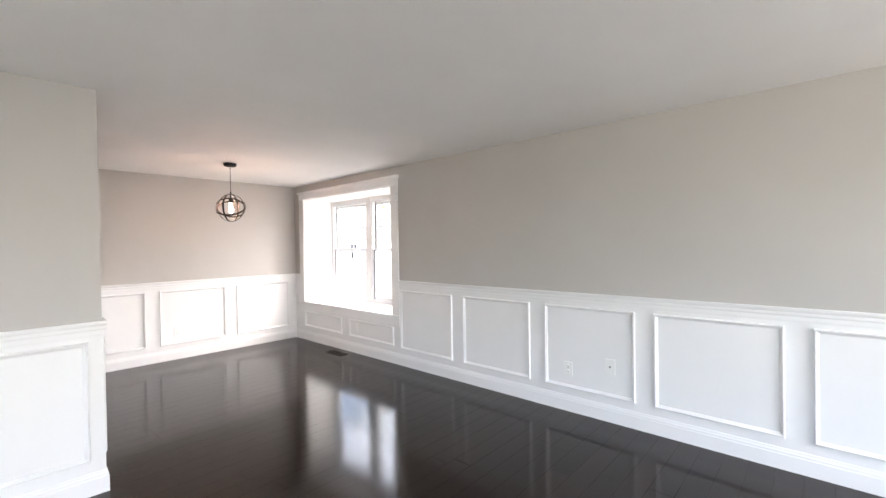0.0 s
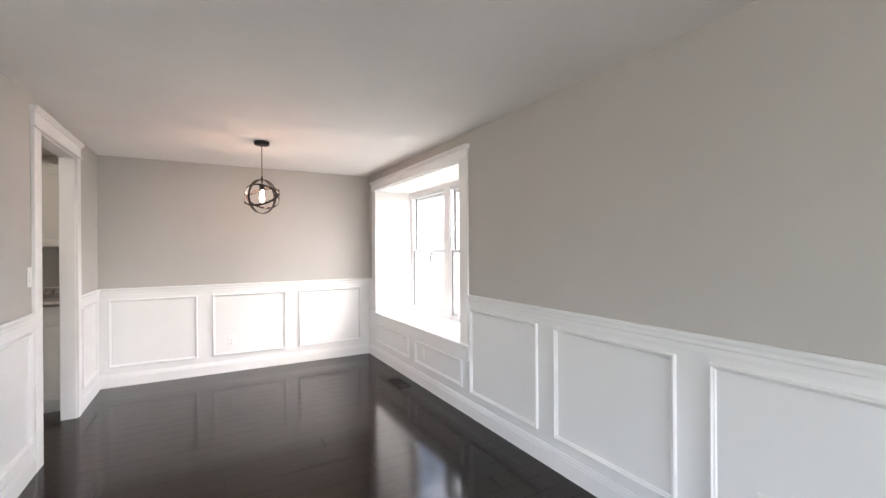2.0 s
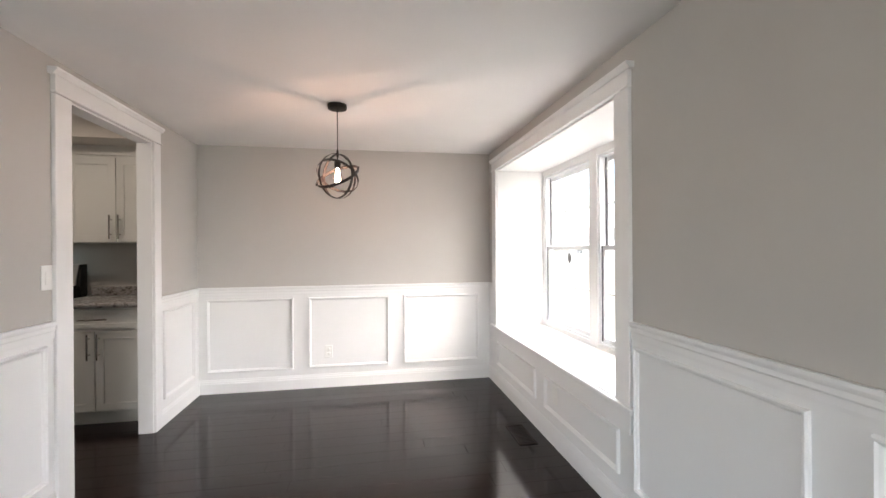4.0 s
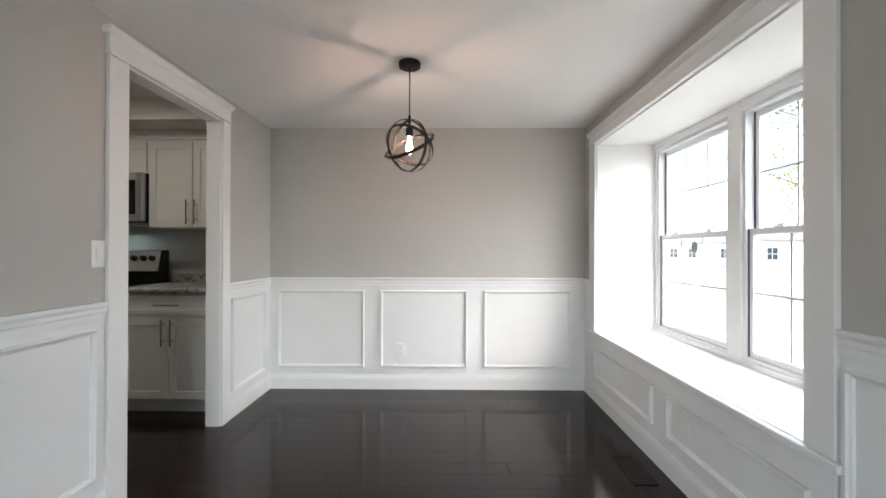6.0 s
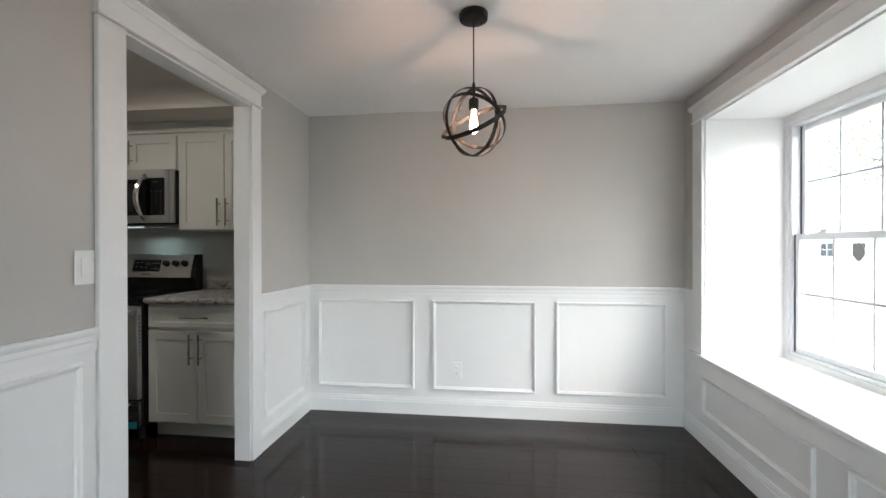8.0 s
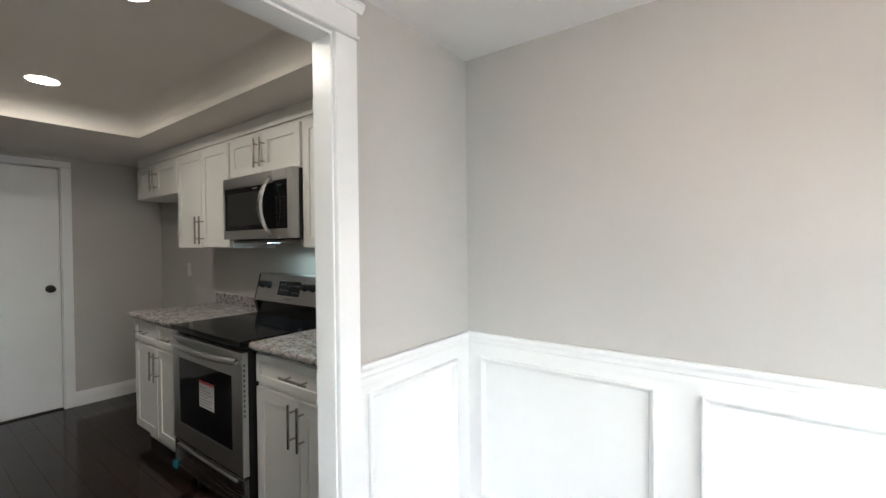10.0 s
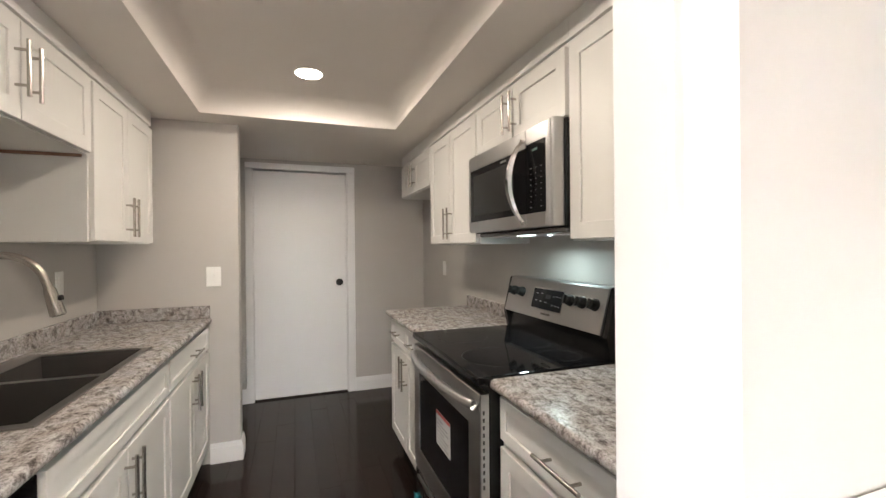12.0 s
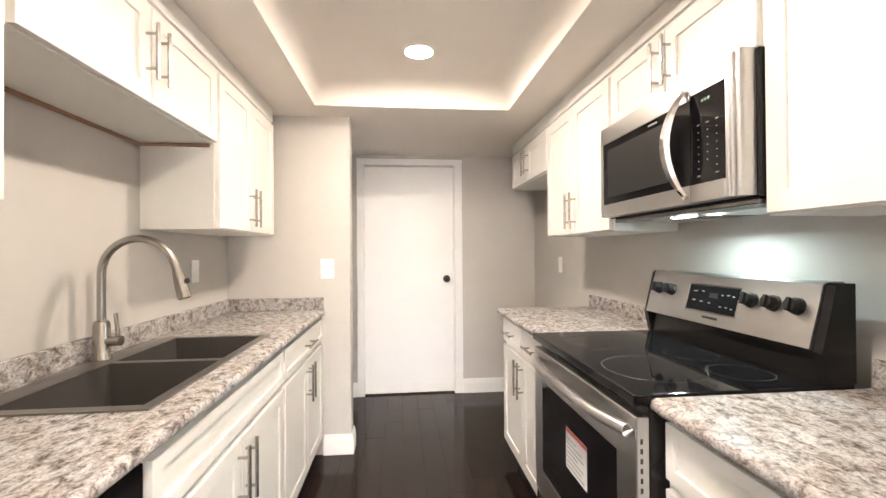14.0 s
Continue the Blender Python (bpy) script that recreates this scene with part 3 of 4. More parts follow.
def chandelier():
    cx, cy = 1.318, -1.255
    cz, R = 1.772, 0.137
    e = thing("pendant_lamp", pose(cx, cy, CEIL_Z), "dark bronze globe pendant of crossed metal bands, lit", "lamp")
    bm = bmesh.new()
    lathe(bm, [(0.052, -0.032), (0.06, -0.028), (0.062, -0.004), (0.06, -0.0003)], 36)
    can = part("canopy", bm, BRONZE, e, "round dark bronze ceiling canopy", smooth=True)
    for k in range(2):
        a = k * math.pi + 0.5
        part("screw", lathe(bmesh.new(), [(0.005, -0.036), (0.006, -0.032)], 10, (0.035 * math.cos(a), 0.035 * math.sin(a), 0)), BRONZE, can)
    dz = cz - CEIL_Z
    bm = bmesh.new()
    cyl(bm, (0, 0, -0.03), (0, 0, dz + R + 0.03), 0.0028, n=10)
    part("cord", bm, BLACKPL, e)
    bm = bmesh.new()
    lathe(bm, [(0.004, dz + R + 0.034), (0.007, dz + R + 0.028), (0.008, dz + R - 0.006), (0.005, dz + R - 0.02), (0.0045, dz + 0.105), (0.018, dz + 0.1), (0.021, dz + 0.092), (0.021, dz + 0.055), (0.018, dz + 0.05)][::-1], 20)
    part("socket", bm, BRONZE, e, "dark bronze bulb holder", smooth=True)
    bm = bmesh.new()
    lathe(bm, [(0.003, dz - 0.05), (0.009, dz - 0.046), (0.0145, dz - 0.035), (0.0165, dz - 0.018), (0.0145, dz + 0.006), (0.009, dz + 0.03), (0.008, dz + 0.052)], 20)
    part("bulb", bm, BULB, e, "glowing warm filament bulb", smooth=True)
    turns = ((90, 0, 38, 1.0, 1.06), (90, 0, -44, 0.985, 1.06), (28, -24, 0, 1.035, 1.0), (-24, 32, 20, 1.01, 1.0))
    for rx, ry, rz, f, tall in turns:
        bm = bmesh.new()
        n, w, th = 56, 0.0095, 0.0028
        rings = []
        for i in range(n):
            a = 2 * math.pi * i / n
            c = Vector((math.cos(a), math.sin(a), 0))
            rings.append([bm.verts.new(c * (R * f + s * th / 2) + Vector((0, 0, u * w))) for s, u in ((-1, -1), (1, -1), (1, 1), (-1, 1))])
        for i in range(n):
            a, b = rings[i], rings[(i + 1) % n]
            for k in range(4):
                bm.faces.new((a[k], a[(k + 1) % 4], b[(k + 1) % 4], b[k]))
        turn = Euler((radians(rx), radians(ry), radians(rz))).to_matrix().to_4x4()
        bmesh.ops.transform(bm, matrix=Matrix.Translation((0, 0, dz)) @ Matrix.Diagonal((1, 1, tall, 1)) @ turn, verts=bm.verts[:])
        part("band", bm, BRONZE, e, smooth=True)
    for sx in (-1, 1):
        p = Euler((radians(28), radians(-24), 0)).to_matrix() @ Vector((sx * R * 1.035, 0, 0))
        bm = bmesh.new()
        cyl(bm, (p.x - sx * 0.006, p.y, p.z + dz), (p.x + sx * 0.009, p.y, p.z + dz), 0.009, n=14)
        part("rivet", bm, BRONZE, e)
    return e


chandelier()


def downlight(x, y):
    e = thing("ceiling_light", pose(x, y, TRAY), "round flush white recessed ceiling light, lit", "lamp", "kitchen ceiling lights")
    bm = bmesh.new()
    n = 40
    prof = [(0.066, -0.0005), (0.075, -0.0005), (0.0745, -0.003), (0.071, -0.005), (0.066, -0.0045)]
    rings = [[bm.verts.new((r * math.cos(2 * math.pi * i / n), r * math.sin(2 * math.pi * i / n), z)) for i in range(n)] for r, z in prof]
    for j in range(len(prof)):
        a, b = rings[j], rings[(j + 1) % len(prof)]
        for i in range(n):
            bm.faces.new((a[i], a[(i + 1) % n], b[(i + 1) % n], b[i]))
    part("trim_ring", bm, PLASTIC, e, smooth=True)
    bm = bmesh.new()
    lathe(bm, [(0.066, -0.0045), (0.066, -0.0015)], 40)
    part("diffuser", bm, LED, e, "glowing white diffuser")
    area("downlight_lamp", pose(x, y, TRAY - 0.008), 0.13, 0.13, DOWN_W, (1.0, 0.845, 0.69), "DISK")
    return e


downlight(-1.915, -1.15)
downlight(-0.63, -1.15)


# ---- kitchen cabinets: x to the right as one faces them, front of the doors at y = 0, z up ----
def pull(door, x, z, length=0.19, upright=True):
    bm = bmesh.new()
    h = length / 2
    off = 0.034
    if upright:
        cyl(bm, (x, -off, z - h), (x, -off, z + h), 0.006, n=12)
        posts = ((x, z - h * 0.62), (x, z + h * 0.62))
    else:
        cyl(bm, (x - h, -off, z), (x + h, -off, z), 0.006, n=12)
        posts = ((x - h * 0.62, z), (x + h * 0.62, z))
    for px, pz in posts:
        cyl(bm, (px, -off, pz), (px, -0.0005, pz), 0.0045, n=10)
    part("handle", bm, NICKEL, door, "brushed nickel bar pull", smooth=True)


def shaker(e, name, x0, x1, z0, z1, rail=0.055):
    """A framed front with a recessed flat panel."""
    g = 0.0015
    x0, x1, z0, z1 = x0 + g, x1 - g, z0 + g, z1 - g
    bm = bmesh.new()
    c = 0.0015
    steps = ((0, 0.019), (0, c), (c, 0), (rail - c, 0), (rail, c), (rail, 0.0068), (rail + 0.002, 0.007))
    loops = [[bm.verts.new(p) for p in ((x0 + u, y, z0 + u), (x1 - u, y, z0 + u), (x1 - u, y, z1 - u), (x0 + u, y, z1 - u))] for u, y in steps]
    for a, b in zip(loops, loops[1:]):
        for i in range(4):
            bm.faces.new((a[i], a[(i + 1) % 4], b[(i + 1) % 4], b[i]))
    bm.faces.new(loops[-1])
    bm.faces.new(loops[0][::-1])
    return part(name, bm, CAB, e)


def base_cabinet(m, w, label, drawers=1, depth=0.56, false_front=False, top=0.874):
    e = thing("base_cabinet", m, label, "cabinet", "kitchen base cabinets")
    bm = bmesh.new()
    bx(bm, 0, w, 0.0195, 0.0195 + depth, 0.105, top, 0.001)
    if top < 0.87:
        bx(bm, 0, w, 0.0195, 0.034, top, 0.874)
    part("body", bm, CAB, e)
    part("toe_kick", box(0.002, w - 0.002, 0.085, 0.1, 0, 0.105), CAB, e, "white recessed toe kick")
    zt, zd = 0.862, 0.725
    if drawers == 1:
        d = shaker(e, "drawer_front", 0.012, w - 0.012, zd, zt, 0.034)
        if not false_front:
            pull(d, w / 2, (zd + zt) / 2, 0.19, False)
    else:
        for a, b in ((0.012, w / 2 - 0.004), (w / 2 + 0.004, w - 0.012)):
            d = shaker(e, "drawer_front", a, b, zd, zt, 0.034)
            pull(d, (a + b) / 2, (zd + zt) / 2, 0.16, False)
    for k, (a, b) in enumerate(((0.012, w / 2 - 0.002), (w / 2 + 0.002, w - 0.012))):
        d = shaker(e, "door", a, b, 0.118, zd - 0.022)
        pull(d, b - 0.03 if k == 0 else a + 0.03, zd - 0.13, 0.19)
    return e


def wall_cabinet(m, w, z0, label, depth=0.31, ztop=2.035, raw=False):
    e = thing("wall_cabinet", m, label, "cabinet", "kitchen wall cabinets")
    bm = bmesh.new()
    bx(bm, 0, w, 0.0195, 0.0195 + depth, z0, ztop + 0.02, 0.001)
    part("body", bm, CAB, e)
    part("filler", box(0.0005, w - 0.0005, 0.008, 0.03, ztop + 0.021, SOFFIT - 0.002), CAB, e, "white filler strip up to the ceiling")
    if raw:
        bm = bmesh.new()
        yb = 0.0195 + depth
        bx(bm, 0.02, w - 0.003, yb - 0.012, yb + 0.001, z0 - 0.012, z0 - 0.0005, 0.001)
        bx(bm, w - 0.014, w - 0.001, 0.035, yb - 0.0125, z0 - 0.012, z0 - 0.0005, 0.001)
        part("nailing_strip", bm, RAWWOOD, e, "raw reddish board edge under the cabinet")
    for k, (a, b) in enumerate(((0.01, w / 2 - 0.0015), (w / 2 + 0.0015, w - 0.01))):
        d = shaker(e, "door", a, b, z0 + 0.004, ztop)
        hz = z0 + 0.125 if z0 < 1.5 else (z0 + ztop) / 2
        pull(d, b - 0.03 if k == 0 else a + 0.03, hz, 0.19 if z0 < 1.5 else 0.17)
    return e


CW = "white shaker wall cabinet with bar pulls"
CBASE = "white shaker base cabinet with bar pulls"
RU, RB = -0.337, -0.614
DEP_U = KN - RU - 0.0225
wall_cabinet(pose(-3.205, RU, 0), 0.822, 1.772, "short white wall cabinet over an empty fridge space", DEP_U)
wall_cabinet(pose(-2.382, RU, 0), 0.79, 1.358, CW + " beside the microwave", DEP_U)
wall_cabinet(pose(-1.591, RU, 0), 0.765, 1.79, "short white wall cabinet above the microwave", DEP_U)
wall_cabinet(pose(-0.825, RU, 0), 0.713, 1.358, CW + " above the short counter", DEP_U)
base_cabinet(pose(-2.42, RB, 0), 0.8, CBASE + " and two drawers", 2)
base_cabinet(pose(-0.821, RB, 0), 0.71, CBASE + " under the short counter", 1)

LU, LB = -1.998, -1.737
DEP_L = LU - KS - 0.0225
wall_cabinet(pose(-1.687, LU, 0, 0, 0, SOUTH), 0.765, 1.374, CW + " beside the grey wall end", DEP_L)
wall_cabinet(pose(-0.752, LU, 0, 0, 0, SOUTH), 0.934, 1.728, "short white wall cabinet above the sink", DEP_L, raw=True)
wall_cabinet(pose(-0.112, LU, 0, 0, 0, SOUTH), 0.639, 1.374, CW + " above the dishwasher", DEP_L)
base_cabinet(pose(-1.69, LB, 0, 0, 0, SOUTH), 0.868, CBASE + " at the counter's end", 1, top=0.69)
base_cabinet(pose(-0.736, LB, 0, 0, 0, SOUTH), 0.953, "white shaker sink cabinet with a false drawer front", 1, false_front=True, top=0.69)


# counters with a rounded front edge and a low upstand
def counter_run(bm, x0, x1, yb, yf, hole=None):
    """yb: the back, yf: the front edge; the nosing is rounded."""
    s = 1 if yf > yb else -1
    top, th, r = 0.914, 0.04, 0.016
    prof = [(yb, top), (yf - s * r, top)]
    prof += [(yf - s * r + s * r * math.sin(a), top - r + r * math.cos(a)) for a in [math.pi / 2 * k / 6 for k in range(1, 7)]]
    prof += [(yf, top - 0.022), (yf - s * 0.0025, top - 0.027), (yf - s * 0.008, top - 0.0305), (yf - s * 0.0185, top - 0.031), (yf - s * 0.0185, top - th), (yb, top - th)]
    spans = [(x0, x1, prof)]
    if hole:
        hx0, hx1, hya, hyb = hole
        front = [(hyb, top)] + prof[1:-1] + [(hyb, top - th)]
        back = [(yb, top), (hya, top), (hya, top - th), (yb, top - th)]
        spans = [(x0, hx0, prof), (hx1, x1, prof), (hx0, hx1, front), (hx0, hx1, back)]
    for a, b, pr in spans:
        va = [bm.verts.new((a, y, z)) for y, z in pr]
        vb = [bm.verts.new((b, y, z)) for y, z in pr]
        n = len(pr)
        for i in range(n):
            bm.faces.new((va[i], va[(i + 1) % n], vb[(i + 1) % n], vb[i]))
        bm.faces.new(va)
        bm.faces.new(vb[::-1])
    bmesh.ops.remove_doubles(bm, verts=bm.verts[:], dist=1e-5)
    return bm


def worktop(label, x0, x1, yb, yf, hole=None, ends=()):
    e = thing("worktop", pose(0, 0, 0), label, "counter", "kitchen worktops")
    part("slab", counter_run(bmesh.new(), x0, x1, yb, yf, hole), COUNTER, e, smooth=True)
    s = 1 if yf > yb else -1
    y0, y1 = sorted((yb, yb + s * 0.02))
    bm = bmesh.new()
    bx(bm, x0, x1, y0, y1, 0.914, 0.99, 0.004, 2)
    part("upstand", bm, COUNTER, e)
    for a, b in ends:
        p, q = sorted((yb + s * 0.02, yf - s * 0.008))
        part("upstand", box(a, b, p, q, 0.914, 0.99, bevel=0.004, seg=2), COUNTER, e)
    return e


SX0, SX1, SY0, SY1 = -1.745, -0.878, -2.26, -1.817
worktop("granite-patterned laminate worktop beside the range", -2.45, -1.616, KN - 0.001, -0.642)
worktop("short granite-patterned laminate worktop near the doorway", -0.822, -WT - 0.001, KN - 0.001, -0.642)
worktop("long granite-patterned laminate worktop round the sink", KCOL + 0.001, -WT - 0.001, KS + 0.001, -1.722, (SX0 + 0.015, SX1 - 0.015, SY0 + 0.015, SY1 - 0.015), ((KCOL + 0.001, KCOL + 0.021),))


def sink():
    e = thing("sink", pose(0, 0, 0.914), "dark double-bowl drop-in sink with a steel rim", "sink")
    bm = bmesh.new()
    div = -1.33
    yb0, yf0 = SY0 + 0.075, SY1 - 0.028
    bowls = ((SX0 + 0.03, div - 0.012), (div + 0.012, SX1 - 0.03))
    t = 0.005
    for a, b, c, d in ((SX0, SX1, SY0, yb0), (SX0, SX1, yf0, SY1), (SX0, bowls[0][0], yb0, yf0), (bowls[0][1], bowls[1][0], yb0, yf0), (bowls[1][1], SX1, yb0, yf0)):
        bx(bm, a, b, c, d, 0.0005, t)
    bmesh.ops.remove_doubles(bm, verts=bm.verts[:], dist=1e-5)
    part("rim", bm, SINK, e, "brushed steel sink rim")
    # the bowls are much darker than the rim
    for a, b in bowls:
        bm = bmesh.new()
        ins = 0.02
        top = [(a, yb0), (b, yb0), (b, yf0), (a, yf0)]
        bot = [(a + ins, yb0 + ins), (b - ins, yb0 + ins), (b - ins, yf0 - ins), (a + ins, yf0 - ins)]
        vt = [bm.verts.new((x, y, 0.003)) for x, y in top]
        vb = [bm.verts.new((x, y, -0.2)) for x, y in bot]
        vo = [bm.verts.new((x, y, -0.003)) for x, y in top]
        vu = [bm.verts.new((x, y, -0.206)) for x, y in bot]
        for i in range(4):
            j = (i + 1) % 4
            bm.faces.new((vt[i], vt[j], vb[j], vb[i]))
            bm.faces.new((vo[i], vo[j], vu[j], vu[i]))
        bm.faces.new(vb)
        bm.faces.new(vu)
        bowl = part("bowl", bm, BASIN, e, "dark sink bowl")
        bm = bmesh.new()
        lathe(bm, [(0.045, -0.1995), (0.045, -0.196), (0.03, -0.196), (0.028, -0.198)], 24, ((a + b) / 2, (yb0 + yf0) / 2, 0))
        part("drain", bm, CHROME, bowl, "steel drain", smooth=True)
    return e


sink()


def faucet():
    x, y = -1.37, -2.245
    e = thing("faucet", pose(x, y, 0.919), "brushed nickel gooseneck pull-down kitchen faucet", "faucet")
    bm = bmesh.new()
    lathe(bm, [(0.03, 0), (0.03, 0.006), (0.026, 0.012), (0.025, 0.115), (0.022, 0.128), (0.0155, 0.132)], 24)
    part("base", bm, NICKEL, e, smooth=True)
    bm = bmesh.new()
    Rr, zc = 0.118, 0.288
    pts = [(0, 0, 0.12), (0, 0, 0.2), (0, 0, zc)]
    pts += [(0, Rr - Rr * math.cos(a), zc + Rr * math.sin(a)) for a in [math.pi * k / 20 for k in range(1, 19)]]
    lx = pts[-1]
    pts.append((0, lx[1] + 0.012, lx[2] - 0.035))
    tube(bm, pts, 0.013, 16)
    part("neck", bm, NICKEL, e, smooth=True)
    p0 = Vector(pts[-1])
    d = Vector((0, 0.26, -0.965))
    bm = bmesh.new()
    tube(bm, [p0 - d * 0.004, p0 + d * 0.008, p0 + d * 0.05, p0 + d * 0.09], [0.0165, 0.0175, 0.021, 0.0225], 18)
    head = part("spray_head", bm, NICKEL, e, smooth=True)
    q = p0 + d * 0.035
    bm = bmesh.new()
    cyl(bm, q + Vector((0, 0.015, 0.004)), q + Vector((0, 0.026, 0.007)), 0.009, n=14)
    part("button", bm, BLACKPL, head, "black spray button")
    bm = bmesh.new()
    cyl(bm, p0 + d * 0.089, p0 + d * 0.093, 0.018, n=18)
    part("nozzle", bm, BLACKPL, head)
    bm = bmesh.new()
    cyl(bm, (0, 0.015, 0.062), (0, 0.062, 0.062), 0.017, n=18)
    lever = part("lever_hub", bm, NICKEL, e, smooth=True)
    bm = bmesh.new()
    tube(bm, [(0, 0.052, 0.07), (0, 0.05, 0.1), (0, 0.044, 0.155)], [0.0065, 0.0065, 0.006], 12)
    part("lever", bm, NICKEL, lever, smooth=True)
    return e


faucet()


def dishwasher():
    e = thing("dishwasher", pose(-0.136, -1.739, 0, 0, 0, SOUTH), "stainless dishwasher under the sink worktop", "dishwasher")
    w = 0.598
    part("body", box(0.002, w - 0.002, 0.03, 0.55, 0.1, 0.87), BLACKPL, e)
    part("door", box(0.004, w - 0.004, 0, 0.029, 0.12, 0.79, bevel=0.004, seg=2), STEEL_DARK, e, "dark stainless door")
    part("control_panel", box(0.004, w - 0.004, 0.004, 0.03, 0.794, 0.868, bevel=0.003), BLACKGLASS, e, "black control strip")
    part("toe_kick", box(0.004, w - 0.004, 0.06, 0.08, 0, 0.1), BLACKPL, e)
    bm = bmesh.new()
    tube(bm, [(0.07, 0, 0.74), (0.075, -0.03, 0.74), (0.1, -0.045, 0.74), (w - 0.1, -0.045, 0.74), (w - 0.075, -0.03, 0.74), (w - 0.07, 0, 0.74)], 0.011, 12)
    part("handle", bm, STEEL, e, smooth=True)
    return e


dishwasher()


def microwave():
    """Over the range: x to the right, front of the door at y = 0."""
    x0, w, z0, z1 = -1.574, 0.759, 1.412, 1.786
    e = thing("microwave", pose(x0, -0.387, 0), "stainless over-range microwave with a bowed handle", "microwave")
    dep = KN + 0.387 - 0.002
    part("body", box(0.003, w - 0.003, 0.04, dep, z0 - 0.005, z1 - 0.002, bevel=0.002), BLACK, e, "black case")
    h = z1 - z0
    dw = 0.552  # door width
    fr_l, fr_b, fr_t = 0.018, 0.052, 0.068
    bm = bmesh.new()
    bx(bm, 0, fr_l, 0, 0.039, z0, z1, 0.002)
    bx(bm, fr_l, dw, 0, 0.039, z0, z0 + fr_b, 0.001)
    bx(bm, fr_l, dw, 0, 0.039, z1 - fr_t, z1, 0.001)
    door = part("door", bm, STEEL, e, "brushed stainless door frame")
    part("door_glass", box(fr_l, dw, 0.003, 0.038, z0 + fr_b, z1 - fr_t), BLACKGLASS, door, "black door glass")
    part("viewing_mesh", box(fr_l + 0.035, dw - 0.1, 0.0022, 0.0032, z0 + fr_b + 0.028, z1 - fr_t - 0.03), BLACKPL, door)
    part("brand_mark", box(dw * 0.62, dw * 0.62 + 0.05, 0.002, 0.0035, z1 - fr_t - 0.018, z1 - fr_t - 0.011), PRINT, door, "small pale maker's mark")
    bm = bmesh.new()
    bx(bm, dw + 0.003, w - 0.07, 0, 0.039, z0, z0 + fr_b, 0.001)
    bx(bm, dw + 0.003, w - 0.07, 0, 0.039, z1 - fr_t + 0.01, z1, 0.001)
    bx(bm, w - 0.07, w - 0.0555, 0, 0.039, z0, z1, 0.003)
    part("front_frame", bm, STEEL, e, "brushed stainless surround")
    # two slim rounded bars make the bright corner post
    for xa, xb in ((w - 0.0545, w - 0.0365), (w - 0.0345, w - 0.0135)):
        bm = bmesh.new()
        mid, half = (xa + xb) / 2, (xb - xa) / 2
        pts = [(mid - half * math.cos(a), 0.014 - 0.018 * math.sin(a)) for a in [math.pi * k / 10 for k in range(11)]] + [(xb, 0.039), (xa, 0.039)]
        va = [bm.verts.new((x, y, z0)) for x, y in pts]
        vb = [bm.verts.new((x, y, z1)) for x, y in pts]
        for i in range(len(pts)):
            j = (i + 1) % len(pts)
            bm.faces.new((va[i], va[j], vb[j], vb[i]))
        bm.faces.new(va)
        bm.faces.new(vb[::-1])
        part("corner_post", bm, STEEL, e, "bright rounded steel post", smooth=True)
    panel = part("control_panel", box(dw + 0.003, w - 0.07, 0.002, 0.038, z0 + fr_b, z1 - fr_t + 0.01, bevel=0.001), BLACKGLASS, e, "black glass keypad")
    px0, px1 = dw + 0.02, w - 0.082
    for r in range(8):
        for c in range(3):
            if r < 2 and c == 1:
                continue
            cx = px0 + (px1 - px0) * (c + 0.5) / 3
            cz = z0 + fr_b + 0.022 + r * 0.021
            h2 = 0.006 if r in (0, 7) else 0.0022
            part("key_print", box(cx - h2, cx + h2, 0.0012, 0.0019, cz - 0.0014, cz + 0.0014), PRINT, panel, "pale key marking")
    bm = bmesh.new()
    for i in range(3):
        bx(bm, px0 + 0.03 + i * 0.012, px0 + 0.037 + i * 0.012, 0.0012, 0.0019, z1 - fr_t - 0.022, z1 - fr_t - 0.014)
    part("clock_digits", bm, DIGIT, panel, "dim green clock digits")
    # bowed handle
    bm = bmesh.new()
    hx = dw - 0.012
    pts = []
    for k in range(17):
        u = k / 16
        z = z0 + 0.02 + (h - 0.06) * u
        bow = math.sin(math.pi * u)
        pts.append((hx - 0.026 * bow, -0.006 - 0.05 * bow ** 0.7, z))
    rows = []
    for i, p in enumerate(pts):
        half = 0.009 + 0.011 * math.sin(math.pi * i / 16)
        rows.append([bm.verts.new((p[0] + dx, p[1] + dy, p[2])) for dx, dy in ((-half, 0.006), (-half * 0.6, -0.006), (half * 0.6, -0.006), (half, 0.006))])
    for a, b in zip(rows, rows[1:]):
        for k in range(4):
            bm.faces.new((a[k], a[(k + 1) % 4], b[(k + 1) % 4], b[k]))
    bm.faces.new(rows[0])
    bm.faces.new(rows[-1][::-1])
    for z in (pts[0][2], pts[-1][2]):
        cyl(bm, (hx, -0.002, z), (hx, -0.012, z), 0.009, n=12)
    part("handle", bm, CHROME, e, "bright curved handle", smooth=True)
    part("underside", box(0.02, w - 0.02, 0.05, dep - 0.02, z0 - 0.022, z0 - 0.006, bevel=0.003), STEEL_DARK, e, "dark vented underside")
    part("filter", box(0.08, 0.3, 0.11, 0.3, z0 - 0.026, z0 - 0.0225), STEEL, e, "grease filter")
    part("filter", box(w - 0.3, w - 0.08, 0.11, 0.3, z0 - 0.026, z0 - 0.0225), STEEL, e, "grease filter")
    part("lamp_lens", box(w / 2 - 0.028, w / 2 + 0.028, 0.1, 0.135, z0 - 0.027, z0 - 0.0225), HOODGLOW, e, "glowing hood lamp lens")
